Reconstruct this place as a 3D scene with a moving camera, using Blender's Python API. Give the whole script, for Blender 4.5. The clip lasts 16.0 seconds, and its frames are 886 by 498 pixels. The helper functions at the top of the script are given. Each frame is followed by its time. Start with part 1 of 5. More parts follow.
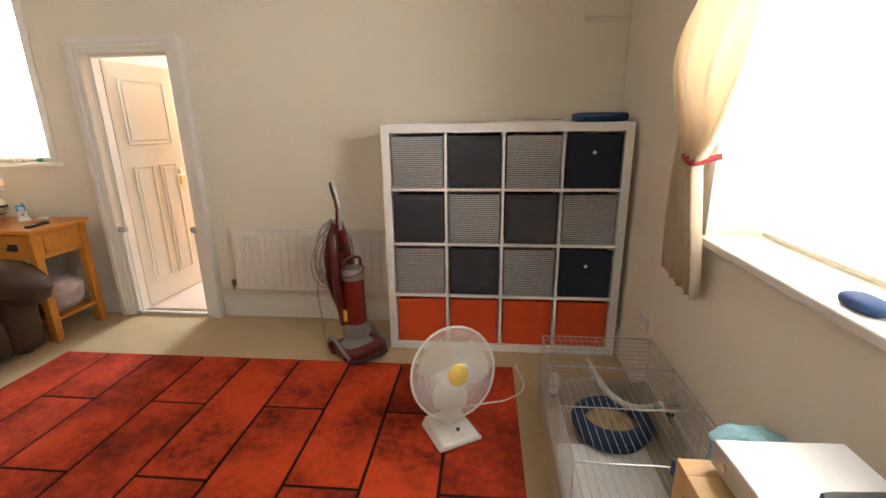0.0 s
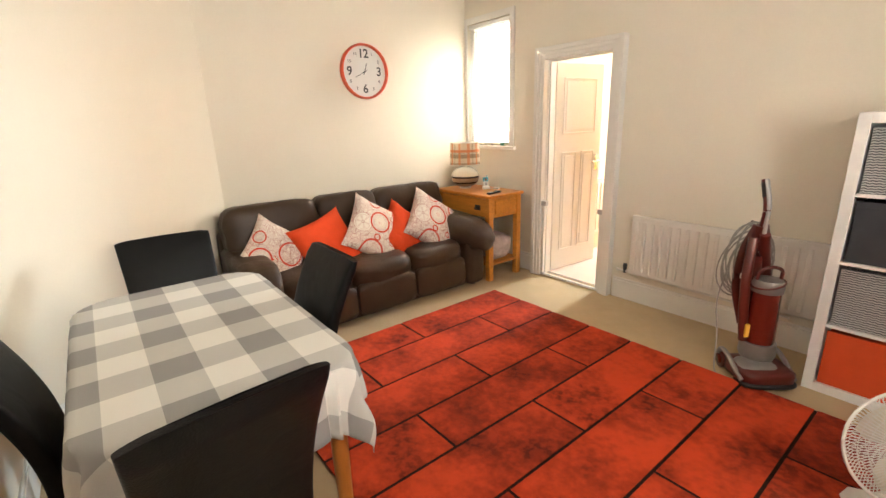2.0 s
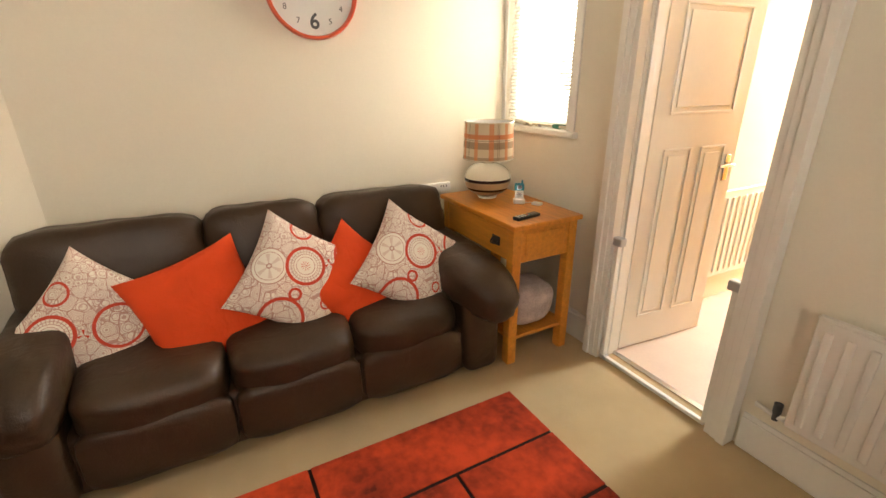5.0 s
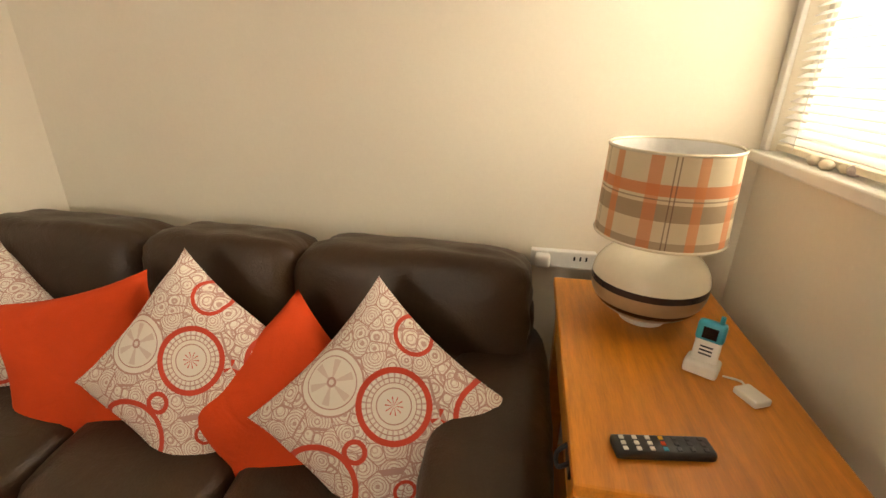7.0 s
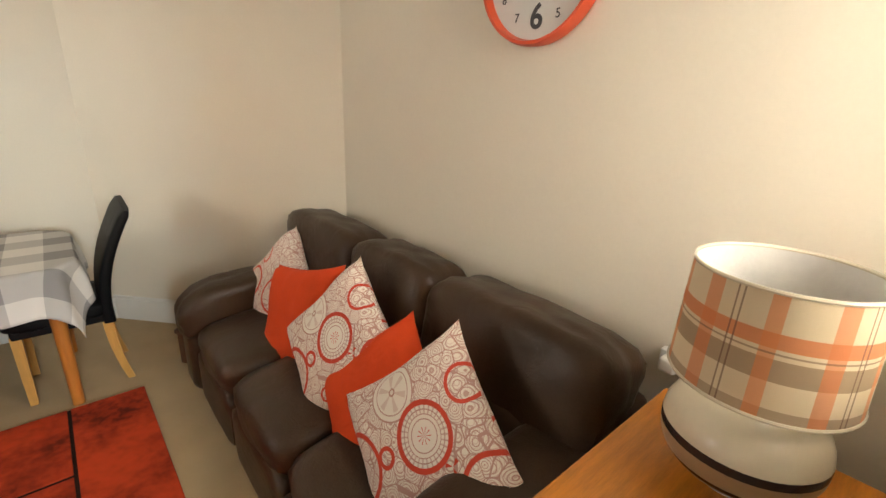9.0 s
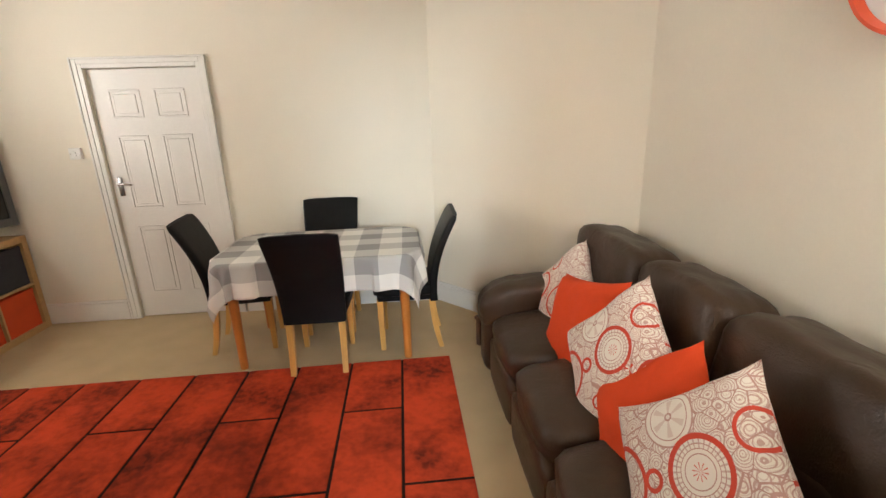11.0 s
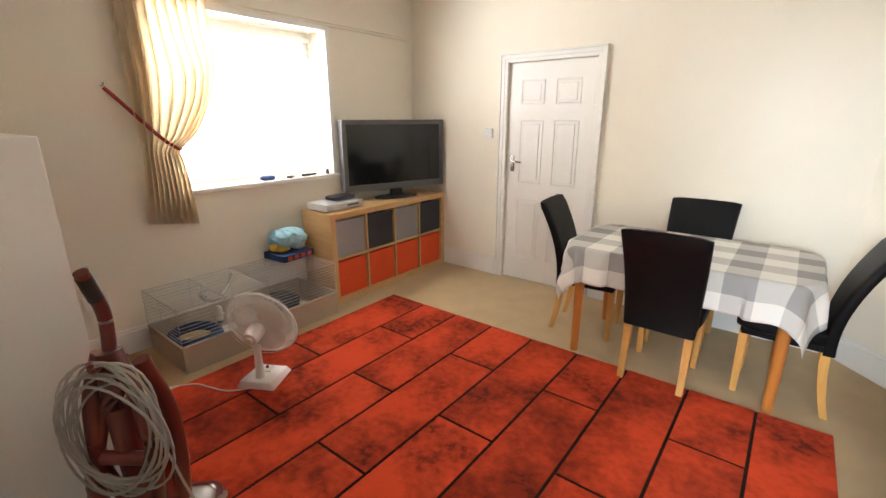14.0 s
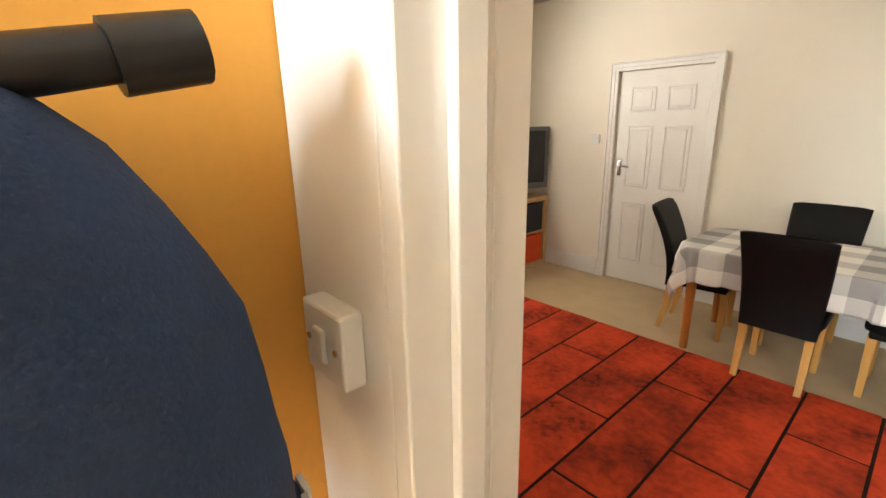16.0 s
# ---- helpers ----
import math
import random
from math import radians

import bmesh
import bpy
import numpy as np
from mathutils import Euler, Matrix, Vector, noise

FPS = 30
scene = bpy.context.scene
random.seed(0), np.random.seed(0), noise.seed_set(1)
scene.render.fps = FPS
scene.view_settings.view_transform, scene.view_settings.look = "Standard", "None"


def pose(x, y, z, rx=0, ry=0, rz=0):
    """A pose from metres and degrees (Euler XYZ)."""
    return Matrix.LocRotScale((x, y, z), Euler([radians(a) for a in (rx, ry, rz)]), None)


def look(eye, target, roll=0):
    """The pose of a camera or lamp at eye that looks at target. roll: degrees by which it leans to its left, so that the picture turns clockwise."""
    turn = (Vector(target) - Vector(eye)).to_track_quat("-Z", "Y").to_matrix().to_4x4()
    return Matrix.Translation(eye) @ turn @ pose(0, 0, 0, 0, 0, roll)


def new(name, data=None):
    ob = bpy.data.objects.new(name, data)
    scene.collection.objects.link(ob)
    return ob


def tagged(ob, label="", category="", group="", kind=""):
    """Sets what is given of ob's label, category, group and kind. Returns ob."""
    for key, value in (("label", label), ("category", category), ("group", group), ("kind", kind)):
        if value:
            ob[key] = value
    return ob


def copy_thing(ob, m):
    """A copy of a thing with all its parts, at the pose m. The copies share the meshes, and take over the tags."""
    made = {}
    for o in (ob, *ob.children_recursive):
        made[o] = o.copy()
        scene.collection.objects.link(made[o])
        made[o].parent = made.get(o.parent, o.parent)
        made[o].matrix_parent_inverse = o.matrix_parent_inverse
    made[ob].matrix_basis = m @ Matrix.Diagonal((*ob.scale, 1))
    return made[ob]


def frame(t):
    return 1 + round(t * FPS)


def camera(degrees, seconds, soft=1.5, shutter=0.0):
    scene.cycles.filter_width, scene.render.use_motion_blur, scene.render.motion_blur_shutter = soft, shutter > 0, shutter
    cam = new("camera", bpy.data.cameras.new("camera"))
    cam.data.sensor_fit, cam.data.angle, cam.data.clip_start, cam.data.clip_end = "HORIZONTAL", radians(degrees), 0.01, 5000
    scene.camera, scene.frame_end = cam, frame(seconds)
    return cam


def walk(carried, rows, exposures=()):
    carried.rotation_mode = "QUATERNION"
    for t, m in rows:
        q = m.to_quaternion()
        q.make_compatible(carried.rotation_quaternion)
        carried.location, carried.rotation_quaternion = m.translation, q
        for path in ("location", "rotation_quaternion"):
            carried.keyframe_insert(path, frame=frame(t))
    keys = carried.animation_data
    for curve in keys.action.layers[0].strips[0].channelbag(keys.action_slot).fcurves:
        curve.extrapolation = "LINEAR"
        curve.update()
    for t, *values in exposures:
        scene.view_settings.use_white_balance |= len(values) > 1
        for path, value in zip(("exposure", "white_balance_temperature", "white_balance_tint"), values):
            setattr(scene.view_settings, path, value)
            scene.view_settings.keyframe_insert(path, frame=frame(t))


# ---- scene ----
cam = camera(89.6, 16.0)
PATH = [
    (0, (0.652, -2.739, 1.507), (0.456, -0.827, 0.956), -0.8),
    (0.5, (0.612, -2.778, 1.503), (-0.01, -0.956, 0.963), -1.9),
    (1, (0.566, -2.838, 1.51), (-0.44, -1.194, 0.975), -1.7),
    (1.5, (0.533, -2.901, 1.51), (-0.828, -1.537, 0.974), -2.1),
    (2, (0.514, -2.935, 1.523), (-1.005, -1.759, 0.966), -2.0),
    (2.5, (0.494, -2.933, 1.513), (-1.046, -1.801, 0.922), -0.8),
    (3, (0.409, -2.793, 1.472), (-1.124, -1.68, 0.829), -0.1),
    (3.5, (0.196, -2.499, 1.478), (-1.328, -1.38, 0.826), 0.5),
    (3.7, (0.105, -2.391, 1.477), (-1.405, -1.254, 0.824), 0.6),
    (5.8, (-1.226, -0.841, 1.556), (-3.012, -0.366, 0.791), 0.2),
    (6, (-1.345, -0.728, 1.536), (-3.153, -0.37, 0.76), 0.7),
    (6.5, (-1.621, -0.471, 1.496), (-3.464, -0.392, 0.721), 0.2),
    (7, (-1.847, -0.24, 1.447), (-3.674, -0.578, 0.706), 0.7),
    (7.5, (-2.021, -0.138, 1.46), (-3.713, -0.936, 0.752), 0.3),
    (8, (-2.158, 0.027, 1.53), (-3.669, -1.046, 0.779), -0.2),
    (8.2, (-2.129, 0.082, 1.537), (-3.601, -1.063, 0.814), 0.7),
    (10.3, (-2.017, 0.364, 1.559), (-2.653, -1.439, 0.973), -0.9),
    (10.5, (-2.003, 0.363, 1.562), (-2.521, -1.477, 0.976), -1.4),
    (11, (-1.979, 0.357, 1.568), (-2.125, -1.557, 1.006), -2.0),
    (11.5, (-1.951, 0.346, 1.578), (-1.796, -1.571, 1.03), -1.9),
    (12, (-1.928, 0.316, 1.576), (-1.464, -1.556, 1.046), -3.0),
    (12.5, (-1.901, 0.301, 1.565), (-1.173, -1.487, 1.043), -3.5),
    (13, (-1.864, 0.281, 1.547), (-0.889, -1.379, 1.003), -2.9),
    (13.5, (-1.846, 0.277, 1.535), (-0.742, -1.293, 0.973), -1.5),
    (14, (-1.841, 0.33, 1.543), (-0.648, -1.173, 0.978), -0.1),
    (14.5, (-1.874, 0.395, 1.544), (-0.649, -1.082, 0.981), 0.2),
    (15, (-1.886, 0.502, 1.538), (-0.634, -0.952, 0.975), -0.2),
    (15.5, (-1.897, 0.635, 1.55), (-0.591, -0.773, 0.99), -0.7),
    (16, (-1.877, 0.777, 1.592), (-0.427, -0.487, 1.045), -1.2),
]
EXPOSURES = [(0.0, -0.02, 6200, 10), (0.5, 0.36, 6350, 10), (1.0, 0.58, 6450, 10), (2.0, 0.4, 6450, 10), (3.7, 0.3, 6500, 10), (5.8, -0.2, 7500, 10), (7.0, -0.28, 7700, 10), (7.5, -0.43, 7400, 10), (8.2, -0.52, 7000, 10),
             (10.3, -0.15, 6500, 10), (12.5, 0.0, 5950, 10), (13.5, 0.25, 5950, 10), (14.5, 0.3, 6000, 10), (15.0, 0.22, 6200, 10), (15.5, -0.1, 6700, 10), (16.0, -0.04, 6600, 10)]
walk(cam, [(t, look(eye, target, roll)) for t, eye, target, roll in PATH], EXPOSURES)

# ---- light ----
world = bpy.data.worlds.new("world")
scene.world = world
world.use_nodes = True
_n = world.node_tree.nodes
_sky = _n.new("ShaderNodeTexSky")
_sky.sky_type, _sky.sun_disc = "NISHITA", False
_sky.sun_elevation, _sky.sun_rotation = radians(50), radians(60)
world.node_tree.links.new(_sky.outputs[0], _n["Background"].inputs[0])
_n["Background"].inputs[1].default_value = 0.12


def area_lamp(name, eye, target, w, h, watts, colour):
    d = bpy.data.lights.new(name, "AREA")
    d.shape, d.size, d.size_y, d.energy, d.color = "RECTANGLE", w, h, watts, colour
    ob = new(name, d)
    ob.matrix_world = look(eye, target)
    return ob


area_lamp("window_daylight_east", (1.86, -1.6, 1.68), (0.5, -1.6, 1.1), 1.3, 1.15, 108, (1.0, 0.97, 0.93))
area_lamp("window_daylight_north", (-2.98, 0.73, 1.86), (-2.4, -1.0, 0.9), 0.52, 1.1, 34, (1.0, 0.93, 0.82))
# added lamp inside the hall for daylight through the doorway; no window is built there
area_lamp("hall_daylight_stand_in", (-1.86, 4.05, 1.8), (-1.86, 0.8, 0.5), 0.75, 1.2, 270, (0.72, 0.88, 1.0))


# ---- materials ----
def nt(m):
    m.use_nodes = True
    return m.node_tree


def mat(name, base, rough=0.6, metal=0.0, scale=6.0, vary=0.12, fine=60.0, bump=0.1, spec=0.5, coat=0.0, stretch=(1, 1, 1), rand=0.0, transmit=0.0):
    m = bpy.data.materials.new(name)
    t = nt(m)
    N, L = t.nodes, t.links
    b = N["Principled BSDF"]
    tc = N.new("ShaderNodeTexCoord")
    mp = N.new("ShaderNodeMapping")
    mp.inputs["Scale"].default_value = stretch
    L.new(tc.outputs["Object"], mp.inputs[0])
    n1, n2 = N.new("ShaderNodeTexNoise"), N.new("ShaderNodeTexNoise")
    n1.inputs["Scale"].default_value, n2.inputs["Scale"].default_value = scale, fine
    n1.inputs["Detail"].default_value = 4
    for n in (n1, n2):
        L.new(mp.outputs[0], n.inputs[0])
    add = N.new("ShaderNodeMath")
    add.operation = "MULTIPLY_ADD"
    L.new(n2.outputs[0], add.inputs[0])
    add.inputs[1].default_value = 0.5
    L.new(n1.outputs[0], add.inputs[2])
    r = N.new("ShaderNodeMapRange")
    L.new(add.outputs[0], r.inputs[0])
    r.inputs[1].default_value, r.inputs[2].default_value = 0.45, 1.05
    r.inputs[3].default_value, r.inputs[4].default_value = 1 - vary, 1 + vary
    last = r.outputs[0]
    if rand:
        oi = N.new("ShaderNodeObjectInfo")
        rr = N.new("ShaderNodeMapRange")
        L.new(oi.outputs["Random"], rr.inputs[0])
        rr.inputs[3].default_value, rr.inputs[4].default_value = 1 - rand, 1 + rand
        mu = N.new("ShaderNodeMath")
        mu.operation = "MULTIPLY"
        L.new(last, mu.inputs[0])
        L.new(rr.outputs[0], mu.inputs[1])
        last = mu.outputs[0]
    v = N.new("ShaderNodeVectorMath")
    v.operation = "SCALE"
    v.inputs[0].default_value = base
    L.new(last, v.inputs["Scale"])
    L.new(v.outputs[0], b.inputs["Base Color"])
    b.inputs["Roughness"].default_value, b.inputs["Metallic"].default_value = rough, metal
    b.inputs["Specular IOR Level"].default_value = spec
    b.inputs["Coat Weight"].default_value = coat
    b.inputs["Transmission Weight"].default_value = transmit
    if bump:
        bp = N.new("ShaderNodeBump")
        bp.inputs["Strength"].default_value, bp.inputs["Distance"].default_value = bump, 0.004
        L.new(n2.outputs[0], bp.inputs["Height"])
        L.new(bp.outputs[0], b.inputs["Normal"])
    return m


class Nodes:
    """Small helper for arithmetic in a node tree."""

    def __init__(self, m):
        self.t = nt(m)
        self.b = self.t.nodes["Principled BSDF"]

    def math(self, op, a, b=0.0, c=0.0):
        n = self.t.nodes.new("ShaderNodeMath")
        n.operation = op
        for i, x in enumerate((a, b, c)):
            if isinstance(x, (int, float)):
                n.inputs[i].default_value = x
            else:
                self.t.links.new(x, n.inputs[i])
        return n.outputs[0]

    def mix(self, f, a, b):
        n = self.t.nodes.new("ShaderNodeMix")
        n.data_type = "RGBA"
        for i, x in ((0, f), (6, a), (7, b)):
            if isinstance(x, (int, float)):
                n.inputs[i].default_value = x
            elif isinstance(x, tuple):
                n.inputs[i].default_value = (*x, 1)
            else:
                self.t.links.new(x, n.inputs[i])
        return n.outputs[2]

    def coords(self, kind="Object"):
        n = self.t.nodes.new("ShaderNodeTexCoord")
        s = self.t.nodes.new("ShaderNodeSeparateXYZ")
        self.t.links.new(n.outputs[kind], s.inputs[0])
        return n.outputs[kind], s.outputs[0], s.outputs[1], s.outputs[2]

    def noise(self, vec, scale, detail=4):
        n = self.t.nodes.new("ShaderNodeTexNoise")
        n.inputs["Scale"].default_value, n.inputs["Detail"].default_value = scale, detail
        self.t.links.new(vec, n.inputs[0])
        return n.outputs[0]

    def bump(self, h, strength=0.3, dist=0.003):
        n = self.t.nodes.new("ShaderNodeBump")
        n.inputs["Strength"].default_value, n.inputs["Distance"].default_value = strength, dist
        self.t.links.new(h, n.inputs["Height"])
        self.t.links.new(n.outputs[0], self.b.inputs["Normal"])

    def colour(self, c, rough=0.7):
        self.t.links.new(c, self.b.inputs["Base Color"])
        self.b.inputs["Roughness"].default_value = rough


WALL = mat("cream_wall_paint", (0.80, 0.735, 0.61), 0.75, scale=1.3, vary=0.03, fine=90, bump=0.06, spec=0.3)
WHITE = mat("white_gloss_paint", (0.80, 0.77, 0.71), 0.38, scale=3, vary=0.03, fine=40, bump=0.04)
CEIL = mat("white_ceiling_paint", (0.80, 0.78, 0.72), 0.9, scale=2, vary=0.03)
ORANGE_WALL = mat("orange_wall_paint", (0.72, 0.34, 0.055), 0.8, scale=2, vary=0.05, fine=90, bump=0.06)
CARPET = mat("beige_carpet", (0.52, 0.37, 0.195), 0.95, scale=5, vary=0.10, fine=420, bump=0.9, spec=0.1)
HALLFLOOR = mat("pale_pink_vinyl_floor", (0.62, 0.47, 0.38), 0.45, scale=4, vary=0.08)
OAK = mat("honey_oak", (0.57, 0.225, 0.028), 0.42, scale=4, vary=0.22, fine=26, bump=0.12, stretch=(1.0, 12.0, 12.0))
OAK_Y = mat("honey_oak_table_top", (0.60, 0.215, 0.022), 0.38, scale=4, vary=0.22, fine=26, bump=0.12, stretch=(1.5, 14.0, 8.0))
BEECH = mat("pale_oak_veneer", (0.52, 0.315, 0.125), 0.45, scale=3, vary=0.14, fine=24, bump=0.05, stretch=(10.0, 1.2, 10.0))
LEGWOOD = mat("beech_chair_leg", (0.60, 0.32, 0.085), 0.4, scale=5, vary=0.12, fine=30, bump=0.05, stretch=(9, 9, 1))
TABLELEG = mat("orange_stained_table_leg", (0.48, 0.17, 0.03), 0.4, scale=5, vary=0.12, fine=30, bump=0.05, stretch=(9, 9, 1))
LEATHER = mat("dark_brown_leather", (0.046, 0.025, 0.013), 0.40, scale=5, vary=0.25, fine=170, bump=0.28, spec=0.36)
BLACK_LEATHER = mat("black_leatherette", (0.006, 0.0058, 0.0058), 0.45, scale=5, vary=0.2, fine=190, bump=0.2, spec=0.17)
WHITE_SHELF = mat("white_shelf_foil", (0.80, 0.78, 0.75), 0.45, scale=3, vary=0.02, bump=0.02)
GREY_BOX = mat("charcoal_fabric", (0.055, 0.055, 0.062), 0.9, scale=8, vary=0.12, fine=300, bump=0.5, rand=0.12, spec=0.2)
NAVY_BOX = mat("dark_navy_fabric", (0.028, 0.034, 0.055), 0.9, scale=8, vary=0.12, fine=300, bump=0.5, spec=0.2)
ORANGE_BOX = mat("orange_red_fabric", (0.66, 0.085, 0.025), 0.9, scale=8, vary=0.08, fine=300, bump=0.4, spec=0.2)
RED_CUSHION = mat("orange_red_cotton", (0.72, 0.075, 0.02), 0.9, scale=9, vary=0.08, fine=320, bump=0.5, spec=0.2)
BLACK = mat("black_plastic", (0.012, 0.012, 0.013), 0.4, scale=8, vary=0.1, bump=0.03)
DARKGREY = mat("dark_grey_plastic", (0.055, 0.055, 0.058), 0.42, scale=8, vary=0.08, bump=0.03)
SCREEN = mat("tv_glass", (0.006, 0.007, 0.008), 0.12, scale=3, vary=0.1, bump=0.0)
SILVER = mat("silver_plastic", (0.50, 0.50, 0.50), 0.35, 0.5, scale=8, vary=0.06, bump=0.02)
CHROME = mat("brushed_chrome", (0.55, 0.54, 0.52), 0.25, 1.0, scale=20, vary=0.06, bump=0.02)
BARS = mat("galvanised_wire", (0.50, 0.49, 0.47), 0.4, 0.7, scale=20, vary=0.1, bump=0.02)
WHITEPL = mat("white_plastic", (0.78, 0.76, 0.71), 0.4, scale=8, vary=0.04, bump=0.02)
CREAMPL = mat("aged_cream_plastic", (0.74, 0.66, 0.50), 0.45, scale=8, vary=0.06, bump=0.02)
YELLOWPL = mat("yellow_plastic", (0.70, 0.48, 0.10), 0.4, scale=8, vary=0.04, bump=0.02)
TRAY = mat("beige_cage_plastic", (0.42, 0.345, 0.25), 0.55, scale=6, vary=0.08, bump=0.05)
PAPER = mat("white_paper", (0.72, 0.70, 0.66), 0.9, scale=14, vary=0.06, fine=40, bump=0.2)
NAVY = mat("navy_cloth", (0.034, 0.054, 0.112), 0.9, scale=8, vary=0.2, fine=250, bump=0.4, spec=0.2)
STRAW = mat("straw_bedding", (0.36, 0.27, 0.13), 0.95, scale=25, vary=0.4, fine=90, bump=1.0)
VAC_RED = mat("dark_red_plastic", (0.115, 0.014, 0.010), 0.28, scale=6, vary=0.12, bump=0.02, coat=0.4)
VAC_CLEAR = mat("red_tinted_canister", (0.16, 0.018, 0.011), 0.12, scale=5, vary=0.15, bump=0.0, coat=0.5)
DULL_SILVER = mat("dull_silver_plastic", (0.27, 0.25, 0.235), 0.38, 0.4, scale=8, vary=0.1, bump=0.02)
CABLE = mat("grey_cable", (0.33, 0.31, 0.28), 0.5, scale=10, vary=0.06, bump=0.02)
CURTAIN = mat("cream_curtain_cloth", (0.80, 0.71, 0.57), 0.9, scale=6, vary=0.05, fine=260, bump=0.3, spec=0.2)
RED_ROPE = mat("red_cord", (0.30, 0.03, 0.03), 0.8, scale=30, vary=0.2, fine=200, bump=0.6)
BLIND = mat("white_blind_slat", (0.82, 0.80, 0.76), 0.5, scale=5, vary=0.02, bump=0.0)
CERAMIC = mat("cream_glazed_ceramic", (0.74, 0.66, 0.50), 0.18, scale=6, vary=0.04, bump=0.0, coat=0.4)
GLAZE_DARK = mat("dark_brown_glaze", (0.035, 0.022, 0.018), 0.2, scale=6, vary=0.1, bump=0.0)
GLAZE_TAN = mat("tan_glaze", (0.36, 0.235, 0.13), 0.3, scale=6, vary=0.1, bump=0.0)
CLOCK_RED = mat("orange_red_clock_rim", (0.72, 0.10, 0.035), 0.35, scale=8, vary=0.04, bump=0.0)
CLOCK_FACE = mat("white_clock_face", (0.76, 0.75, 0.71), 0.5, scale=8, vary=0.02, bump=0.0)
INK = mat("dark_grey_ink", (0.07, 0.07, 0.07), 0.6, scale=8, vary=0.05, bump=0.0)
TEAL = mat("turquoise_plastic", (0.02, 0.30, 0.42), 0.35, scale=8, vary=0.05, bump=0.0)
GREEN = mat("green_glazed_figure", (0.06, 0.22, 0.15), 0.35, scale=30, vary=0.3, bump=0.1)
TOWEL = mat("pale_blue_towel", (0.30, 0.52, 0.60), 0.95, scale=16, vary=0.25, fine=200, bump=0.9)
PINKCLOTH = mat("mottled_pink_grey_cloth", (0.46, 0.37, 0.34), 0.95, scale=14, vary=0.35, fine=120, bump=0.6)
BLUE = mat("dark_blue_nylon", (0.01, 0.045, 0.15), 0.6, scale=10, vary=0.15, bump=0.2)
YELLOW = mat("yellow_plush", (0.72, 0.42, 0.05), 0.9, scale=20, vary=0.15, bump=0.6)
BEIGECLOTH = mat("beige_folded_cloth", (0.42, 0.33, 0.23), 0.95, scale=12, vary=0.2, bump=0.6)
DARKWOOD = mat("dark_stool_wood", (0.10, 0.05, 0.03), 0.5, scale=6, vary=0.2, bump=0.1)
GLASSM = bpy.data.materials.new("window_glass")
_g = Nodes(GLASSM)
_g.b.inputs["Transmission Weight"].default_value, _g.b.inputs["Roughness"].default_value, _g.b.inputs["IOR"].default_value = 1.0, 0.02, 1.1
GRILL_FILM = bpy.data.materials.new("translucent_fan_blade")
_g = Nodes(GRILL_FILM)
_g.b.inputs["Base Color"].default_value = (0.72, 0.66, 0.54, 1)
_g.b.inputs["Transmission Weight"].default_value, _g.b.inputs["Roughness"].default_value, _g.b.inputs["IOR"].default_value = 0.55, 0.35, 1.15
DAYGLOW = bpy.data.materials.new("bright_overcast_sky")
_g = Nodes(DAYGLOW)
_g.b.inputs["Emission Color"].default_value = (1, 0.98, 0.95, 1)
_g.b.inputs["Emission Strength"].default_value = 3.5


def rug_material():
    m = bpy.data.materials.new("orange_red_printed_pile")
    g = Nodes(m)
    vec, x, y, z = g.coords()
    oi = g.t.nodes.new("ShaderNodeObjectInfo")
    off = g.t.nodes.new("ShaderNodeVectorMath")
    off.operation = "ADD"
    g.t.links.new(vec, off.inputs[0])
    sc = g.t.nodes.new("ShaderNodeCombineXYZ")
    g.t.links.new(g.math("MULTIPLY", oi.outputs["Random"], 37.0), sc.inputs[0])
    g.t.links.new(g.math("MULTIPLY", oi.outputs["Random"], 11.0), sc.inputs[1])
    g.t.links.new(sc.outputs[0], off.inputs[1])
    big = g.noise(off.outputs[0], 2.6, 3)
    mid = g.noise(off.outputs[0], 26, 8)
    fine = g.noise(vec, 330, 2)
    a = g.math("MULTIPLY_ADD", mid, 0.45, big)
    a = g.math("MULTIPLY_ADD", oi.outputs["Random"], 0.14, a)
    mr = g.t.nodes.new("ShaderNodeMapRange")
    mr.interpolation_type = "SMOOTHSTEP"
    g.t.links.new(a, mr.inputs[0])
    mr.inputs[1].default_value, mr.inputs[2].default_value = 0.58, 1.02
    c = g.mix(mr.outputs[0], (0.66, 0.066, 0.019), (0.24, 0.026, 0.011))
    def ramp(v, lo, hi):
        q = g.t.nodes.new("ShaderNodeMapRange")
        q.interpolation_type = "SMOOTHSTEP"
        g.t.links.new(v, q.inputs[0])
        q.inputs[1].default_value, q.inputs[2].default_value = lo, hi
        return q.outputs[0]
    dark = g.math("MULTIPLY", ramp(mid, 0.46, 0.62), ramp(big, 0.52, 0.72))
    c = g.mix(g.math("MULTIPLY", dark, 0.75), c, (0.06, 0.010, 0.007))
    c = g.mix(g.math("MULTIPLY", fine, 0.25), c, (0.25, 0.035, 0.015))
    g.colour(c, 0.95)
    g.b.inputs["Specular IOR Level"].default_value = 0.15
    g.bump(fine, 0.8, 0.004)
    return m


